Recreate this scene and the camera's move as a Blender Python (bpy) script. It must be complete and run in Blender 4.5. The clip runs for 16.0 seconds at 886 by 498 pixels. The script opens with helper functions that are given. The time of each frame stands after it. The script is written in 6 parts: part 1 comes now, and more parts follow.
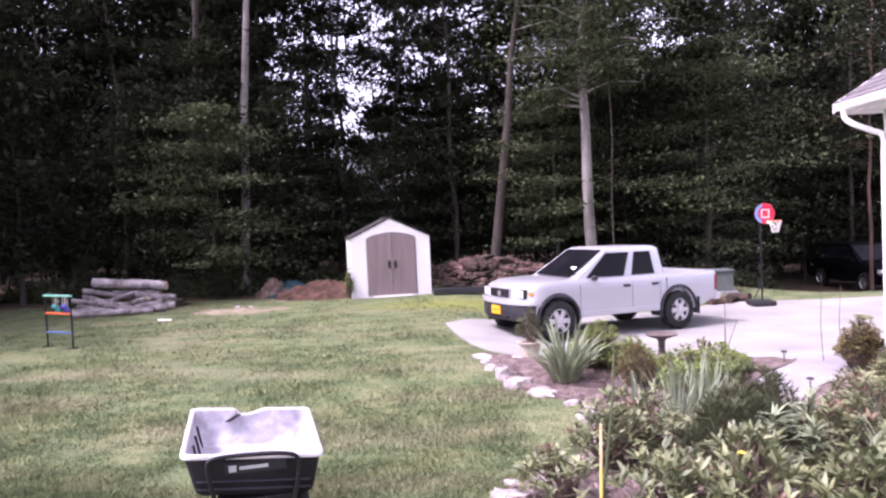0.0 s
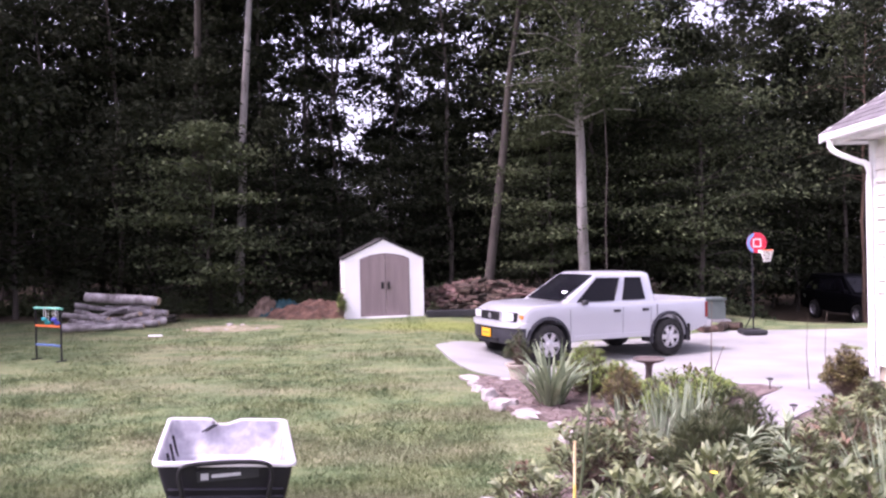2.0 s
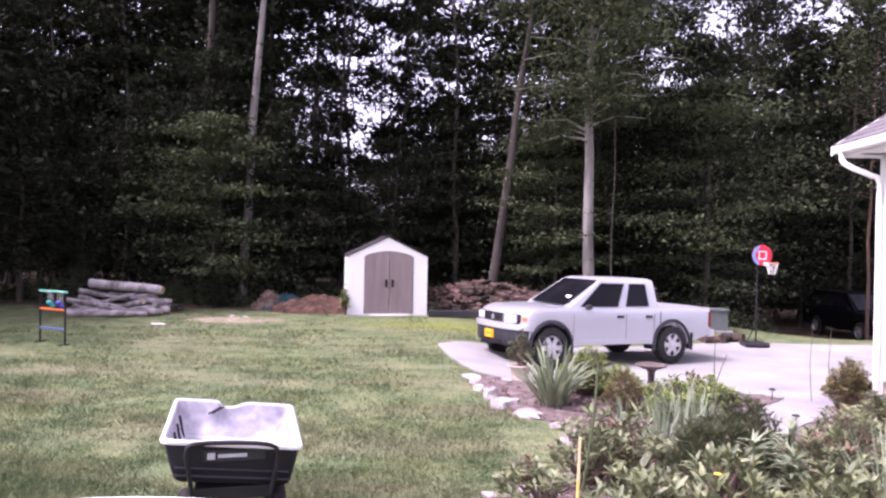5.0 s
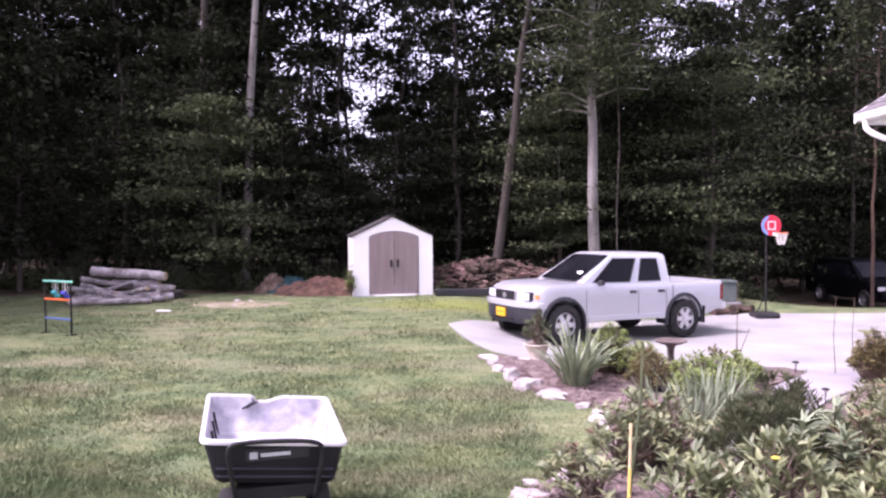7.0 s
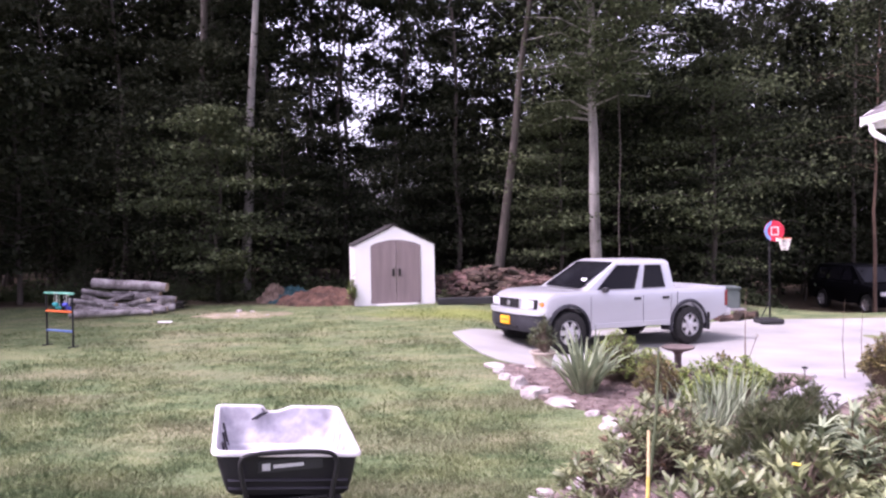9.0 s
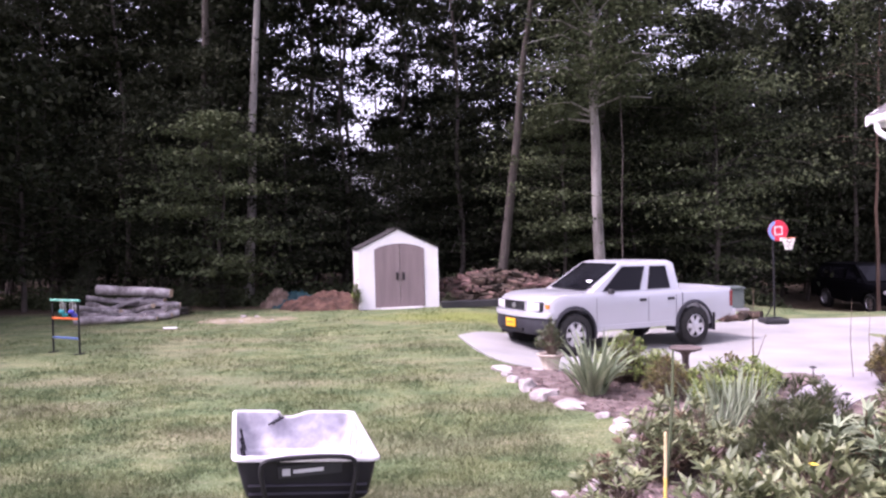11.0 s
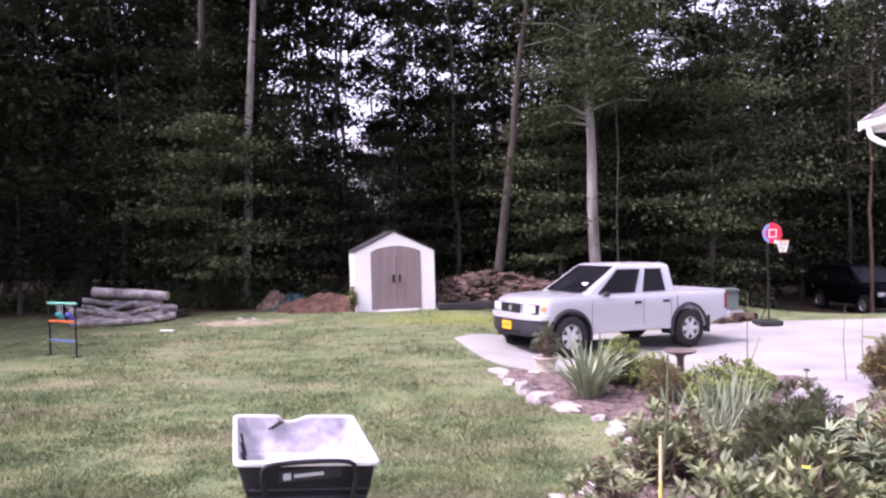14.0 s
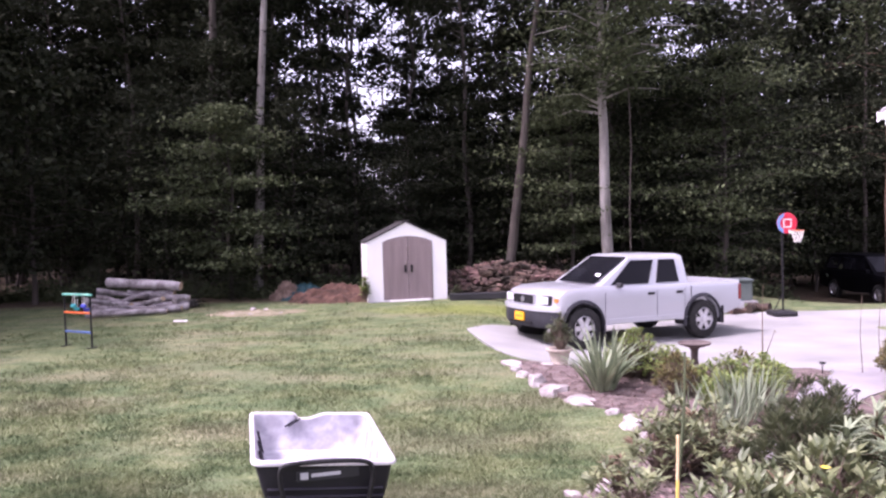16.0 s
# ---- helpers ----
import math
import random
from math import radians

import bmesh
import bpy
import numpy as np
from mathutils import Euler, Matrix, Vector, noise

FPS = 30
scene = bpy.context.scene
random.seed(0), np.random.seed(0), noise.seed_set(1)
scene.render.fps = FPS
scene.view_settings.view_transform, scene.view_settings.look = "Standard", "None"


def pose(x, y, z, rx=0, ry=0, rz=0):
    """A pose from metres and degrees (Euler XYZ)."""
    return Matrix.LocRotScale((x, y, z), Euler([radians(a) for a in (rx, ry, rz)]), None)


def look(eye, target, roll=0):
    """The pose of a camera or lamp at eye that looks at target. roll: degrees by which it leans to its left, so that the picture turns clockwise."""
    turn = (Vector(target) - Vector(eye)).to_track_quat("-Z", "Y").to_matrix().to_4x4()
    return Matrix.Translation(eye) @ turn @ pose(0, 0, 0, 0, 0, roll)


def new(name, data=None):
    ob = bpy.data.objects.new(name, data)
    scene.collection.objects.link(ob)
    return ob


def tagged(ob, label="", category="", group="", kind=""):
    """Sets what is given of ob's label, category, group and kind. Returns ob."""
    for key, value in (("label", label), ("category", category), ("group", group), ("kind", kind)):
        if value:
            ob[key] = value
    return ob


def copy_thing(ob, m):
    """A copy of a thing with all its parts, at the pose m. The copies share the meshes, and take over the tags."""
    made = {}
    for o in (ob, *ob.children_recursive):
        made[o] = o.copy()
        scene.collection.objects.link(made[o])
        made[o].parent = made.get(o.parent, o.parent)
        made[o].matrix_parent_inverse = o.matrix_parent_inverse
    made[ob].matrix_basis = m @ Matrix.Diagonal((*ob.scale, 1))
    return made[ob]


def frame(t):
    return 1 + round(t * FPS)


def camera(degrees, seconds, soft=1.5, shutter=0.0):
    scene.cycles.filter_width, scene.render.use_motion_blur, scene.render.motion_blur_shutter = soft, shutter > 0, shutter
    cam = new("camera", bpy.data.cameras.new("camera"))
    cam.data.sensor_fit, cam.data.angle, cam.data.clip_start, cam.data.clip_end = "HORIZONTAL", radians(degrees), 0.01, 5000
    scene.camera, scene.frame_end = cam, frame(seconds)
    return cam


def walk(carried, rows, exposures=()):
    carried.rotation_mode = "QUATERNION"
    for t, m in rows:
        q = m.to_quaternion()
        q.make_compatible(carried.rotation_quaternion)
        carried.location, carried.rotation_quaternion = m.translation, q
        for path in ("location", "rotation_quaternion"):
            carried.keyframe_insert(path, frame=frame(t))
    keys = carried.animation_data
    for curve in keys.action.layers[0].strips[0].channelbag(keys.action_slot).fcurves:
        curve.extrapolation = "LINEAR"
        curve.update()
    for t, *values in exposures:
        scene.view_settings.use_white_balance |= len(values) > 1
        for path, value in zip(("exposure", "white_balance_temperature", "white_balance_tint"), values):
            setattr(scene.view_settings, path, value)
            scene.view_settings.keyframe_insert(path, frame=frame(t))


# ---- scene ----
cam = camera(61.9, 16.0, soft=2.4)
PATH = [
    (0, (0.537, -0.16, 2.179), (0.493, 1.838, 2.102), -2.6),
    (0.5, (0.662, -0.188, 2.154), (0.575, 1.81, 2.114), -0.6),
    (1, (0.676, -0.15, 2.117), (0.601, 1.847, 2.039), -0.3),
    (1.5, (0.648, -0.189, 2.129), (0.6, 1.81, 2.147), -0.7),
    (2, (0.649, -0.212, 2.118), (0.613, 1.788, 2.107), -1.3),
    (2.5, (0.648, -0.193, 2.066), (0.596, 1.806, 2.04), -0.1),
    (3, (0.625, -0.194, 2.035), (0.577, 1.805, 1.975), -1.7),
    (5.5, (0.559, -0.233, 2.063), (0.516, 1.766, 2.066), 1.3),
    (6, (0.415, -0.161, 2.108), (0.39, 1.837, 2.032), -1.6),
    (6.5, (0.34, -0.151, 2.108), (0.316, 1.849, 2.111), -2.1),
    (6.8, (0.363, -0.02, 2.043), (0.329, 1.974, 1.9), -0.4),
    (7, (0.318, -0.041, 2.087), (0.288, 1.957, 2.021), -0.5),
    (7.5, (0.274, -0.015, 2.054), (0.244, 1.985, 2.049), -0.9),
    (8, (0.263, 0.009, 2.065), (0.238, 2.009, 2.043), -1.0),
    (8.5, (0.262, 0.015, 2.064), (0.235, 2.014, 2.033), -0.4),
    (9, (0.238, 0.019, 2.067), (0.211, 2.018, 2.026), -1.0),
    (11.5, (0.146, -0.009, 2.075), (0.118, 1.991, 2.043), -1.6),
    (12, (0.143, -0.021, 2.072), (0.115, 1.978, 2.012), -1.5),
    (12.5, (0.143, -0.018, 2.073), (0.104, 1.98, 1.991), -2.1),
    (13, (0.183, -0.033, 2.087), (0.121, 1.965, 2.028), -0.7),
    (13.5, (0.177, -0.043, 2.089), (0.138, 1.956, 2.046), -0.3),
    (14, (0.14, -0.053, 2.108), (0.124, 1.946, 2.078), -1.6),
    (14.5, (0.114, -0.053, 2.09), (0.093, 1.946, 2.035), -1.3),
    (15, (0.126, -0.061, 2.093), (0.109, 1.937, 2.022), -2.1),
    (15.5, (0.119, -0.041, 2.106), (0.086, 1.957, 2.023), -1.6),
    (16, (0.112, -0.032, 2.169), (0.066, 1.966, 2.107), -1.7),
]
EXPOSURES = [(0.0, 1.40, 6000, 44), (16.0, 1.33, 6000, 44)]
walk(cam, [(t, look(eye, target, roll)) for t, eye, target, roll in PATH], EXPOSURES)

# ---- light ----
SUN_EL, SUN_AZ = 56.0, 252.0   # degrees; azimuth clockwise from +y
world = bpy.data.worlds.new("sky")
scene.world = world
world.use_nodes = True
wn = world.node_tree
sky = wn.nodes.new("ShaderNodeTexSky")
sky.sky_type = "NISHITA"
sky.sun_disc = False
sky.sun_elevation = radians(SUN_EL)
sky.sun_rotation = radians(SUN_AZ)
sky.air_density, sky.dust_density, sky.ozone_density = 1.0, 4.2, 0.2
wn.nodes["Background"].inputs["Strength"].default_value = 0.185
haze = wn.nodes.new("ShaderNodeHueSaturation")   # thin cloud takes most of the blue out
haze.inputs["Saturation"].default_value = 0.3
wn.links.new(sky.outputs["Color"], haze.inputs["Color"])
wn.links.new(haze.outputs["Color"], wn.nodes["Background"].inputs["Color"])

sun_data = bpy.data.lights.new("sun", "SUN")
sun_data.energy, sun_data.angle, sun_data.color = 2.0, radians(7), (1.0, 0.95, 0.88)
sun = new("sun", sun_data)
az, el = radians(SUN_AZ), radians(SUN_EL)
sun_way = Vector((math.sin(az) * math.cos(el), math.cos(az) * math.cos(el), math.sin(el)))
sun.matrix_world = look(sun_way * 60, (0, 0, 0))


# ---- helpers of this scene ----
def ss(a, b, x):
    u = min(1.0, max(0.0, (x - a) / (b - a)))
    return u * u * (3 - 2 * u)


DROP = 1.15                       # fall of the ground towards the far end of the drive


def g(x, y):
    """Height of the ground."""
    return (0.14 + 0.19 * ss(6.5, 4.2, y) - (0.28 * ss(0.3, 2.4, x) + 0.06 * ss(2.6, 5.0, x)) * ss(9.0, 12.5, y) * (1 - 0.6 * ss(17, 21, y))
            + 0.06 * ss(17, 20, y) - DROP * ss(16.6, 27.0, y) * ss(6.5, 11.5, x))


def mesh_of(name, verts, faces, smooth=False, sharp=0.0):
    me = bpy.data.meshes.new(name)
    me.from_pydata([tuple(v) for v in verts], [], [tuple(f) for f in faces])
    if smooth:
        me.polygons.foreach_set("use_smooth", [True] * len(me.polygons))
        if sharp:
            me.set_sharp_from_angle(angle=radians(sharp))
    me.update()
    return me


def part(name, bm, material, parent=None, label="", smooth=False, sharp=35.0):
    """Links a bmesh (or a finished mesh) as one mesh object, under a thing or a part where one is given."""
    if isinstance(bm, bmesh.types.BMesh):
        me = bpy.data.meshes.new(name)
        bm.to_mesh(me)
        bm.free()
        if smooth:
            me.polygons.foreach_set("use_smooth", [True] * len(me.polygons))
            me.set_sharp_from_angle(angle=radians(sharp))
    else:
        me = bm
    me.materials.clear()
    me.materials.append(material)
    ob = new(name, me)
    if parent is not None:
        ob.parent = parent
    if label:
        ob["label"] = label
    return ob


def thing(name, m, label, category, group="", kind=""):
    ob = new(name)
    ob.empty_display_size = 0.1
    ob.matrix_world = m
    return tagged(ob, label, category, group, kind)


def box(x0, x1, y0, y1, z0, z1, bevel=0.0, bm=None):
    bm = bm or bmesh.new()
    m = Matrix.Translation(((x0 + x1) / 2, (y0 + y1) / 2, (z0 + z1) / 2)) @ Matrix.Diagonal((x1 - x0, y1 - y0, z1 - z0, 1))
    made = bmesh.ops.create_cube(bm, size=1, matrix=m)
    if bevel:
        es = list({e for v in made["verts"] for e in v.link_edges})
        bmesh.ops.bevel(bm, geom=es, offset=bevel, segments=2, affect="EDGES", profile=0.6)
    return bm


def tube(points, radius, sides=8, bm=None, taper=None, closed=True):
    """A bent round bar along points; taper: one radius for each point."""
    bm = bm or bmesh.new()
    pts = [Vector(p) for p in points]
    rings, a = [], None
    for i, p in enumerate(pts):
        d = (pts[min(i + 1, len(pts) - 1)] - pts[max(i - 1, 0)]).normalized()
        if a is None:
            a = d.cross(Vector((0, 0, 1)))
            if a.length < 0.1:
                a = d.cross(Vector((0, 1, 0)))
        a = (a - d * a.dot(d)).normalized()
        b = d.cross(a).normalized()
        r = taper[i] if taper else radius
        rings.append([bm.verts.new(p + (a * math.cos(k * math.tau / sides) + b * math.sin(k * math.tau / sides)) * r) for k in range(sides)])
    for u, v in zip(rings, rings[1:]):
        for k in range(sides):
            bm.faces.new((u[k], u[(k + 1) % sides], v[(k + 1) % sides], v[k]))
    if closed:
        bm.faces.new(rings[0][::-1])
        bm.faces.new(rings[-1])
    return bm


def revolve(profile, sides=24, bm=None, m=None):
    """Turns (radius, height) pairs about z."""
    bm = bm or bmesh.new()
    m = m or Matrix()
    rings = [[bm.verts.new(m @ Vector((r * math.cos(k * math.tau / sides), r * math.sin(k * math.tau / sides), h))) for k in range(sides)] for r, h in profile]
    for u, v in zip(rings, rings[1:]):
        for k in range(sides):
            bm.faces.new((u[k], u[(k + 1) % sides], v[(k + 1) % sides], v[k]))
    if profile[0][0] > 1e-6:
        bm.faces.new(rings[0][::-1])
    if profile[-1][0] > 1e-6:
        bm.faces.new(rings[-1])
    return bm


def smoothed(line, n):
    """n points along a line of corners, rounded."""
    pts = [Vector(p) for p in line]
    out = []
    for i in range(n):
        s = i / (n - 1) * (len(pts) - 1)
        k = min(int(s), len(pts) - 2)
        f = s - k
        p0, p1, p2, p3 = pts[max(k - 1, 0)], pts[k], pts[k + 1], pts[min(k + 2, len(pts) - 1)]
        out.append(0.5 * ((2 * p1) + (p2 - p0) * f + (2 * p0 - 5 * p1 + 4 * p2 - p3) * f * f + (3 * p1 - p0 - 3 * p2 + p3) * f ** 3))
    return out


# ---- materials ----
def material(name, colors, rough=0.8, metal=0.0, scale=4.0, detail=6.0, fine=60.0, bump=0.3, dist=0.01, island=0.0, spec=0.3,
             translucent=0.0, coat=0.0, objects=False, stretch=(1, 1, 1)):
    """A surface with coarse noise between its colours, a finer grain, and relief; island: how far loose pieces differ."""
    mt = bpy.data.materials.new(name)
    mt.use_nodes = True
    nt = mt.node_tree
    n, l = nt.nodes, nt.links
    bs = n["Principled BSDF"]
    co = n.new("ShaderNodeTexCoord")
    mp = n.new("ShaderNodeMapping")
    mp.inputs["Scale"].default_value = stretch
    l.new(co.outputs["Object"], mp.inputs["Vector"])
    big = n.new("ShaderNodeTexNoise")
    big.inputs["Scale"].default_value, big.inputs["Detail"].default_value = scale, detail
    l.new(mp.outputs["Vector"], big.inputs["Vector"])
    small = n.new("ShaderNodeTexNoise")
    small.inputs["Scale"].default_value, small.inputs["Detail"].default_value = fine, 4
    l.new(mp.outputs["Vector"], small.inputs["Vector"])
    mix = n.new("ShaderNodeMath")
    mix.operation = "MULTIPLY_ADD"
    l.new(small.outputs["Fac"], mix.inputs[0])
    mix.inputs[1].default_value = 0.35
    l.new(big.outputs["Fac"], mix.inputs[2])
    ramp = n.new("ShaderNodeValToRGB")
    el_ = ramp.color_ramp.elements
    while len(el_) < len(colors):
        el_.new(0.5)
    for i, c in enumerate(colors):
        el_[i].position = 0.45 + 0.45 * i / max(1, len(colors) - 1)
        el_[i].color = (*c, 1)
    l.new(mix.outputs[0], ramp.inputs["Fac"])
    out = ramp.outputs["Color"]
    if island or objects:
        hsv = n.new("ShaderNodeHueSaturation")
        if objects:
            src = n.new("ShaderNodeObjectInfo").outputs["Random"]
        else:
            src = n.new("ShaderNodeNewGeometry").outputs["Random Per Island"]
        rg = n.new("ShaderNodeMapRange")
        rg.inputs["To Min"].default_value, rg.inputs["To Max"].default_value = 1 - island, 1 + island
        l.new(src, rg.inputs["Value"])
        l.new(rg.outputs["Result"], hsv.inputs["Value"])
        hu = n.new("ShaderNodeMapRange")
        hu.inputs["To Min"].default_value, hu.inputs["To Max"].default_value = 0.5 + 0.05 * island, 0.5 - 0.05 * island
        l.new(src, hu.inputs["Value"])
        l.new(hu.outputs["Result"], hsv.inputs["Hue"])
        l.new(out, hsv.inputs["Color"])
        out = hsv.outputs["Color"]
    l.new(out, bs.inputs["Base Color"])
    bs.inputs["Metallic"].default_value = metal
    bs.inputs["Specular IOR Level"].default_value = spec
    bs.inputs["Coat Weight"].default_value = coat
    bs.inputs["Coat Roughness"].default_value = 0.08
    rr = n.new("ShaderNodeMapRange")
    rr.inputs["To Min"].default_value, rr.inputs["To Max"].default_value = max(0.02, rough - 0.1), min(1.0, rough + 0.1)
    l.new(small.outputs["Fac"], rr.inputs["Value"])
    l.new(rr.outputs["Result"], bs.inputs["Roughness"])
    if bump:
        bp = n.new("ShaderNodeBump")
        bp.inputs["Strength"].default_value, bp.inputs["Distance"].default_value = bump, dist
        l.new(mix.outputs[0], bp.inputs["Height"])
        l.new(bp.outputs["Normal"], bs.inputs["Normal"])
    if translucent:
        tr = n.new("ShaderNodeBsdfTranslucent")
        l.new(out, tr.inputs["Color"])
        ms = n.new("ShaderNodeMixShader")
        ms.inputs["Fac"].default_value = translucent
        l.new(bs.outputs["BSDF"], ms.inputs[1])
        l.new(tr.outputs["BSDF"], ms.inputs[2])
        l.new(ms.outputs["Shader"], n["Material Output"].inputs["Surface"])
    return mt


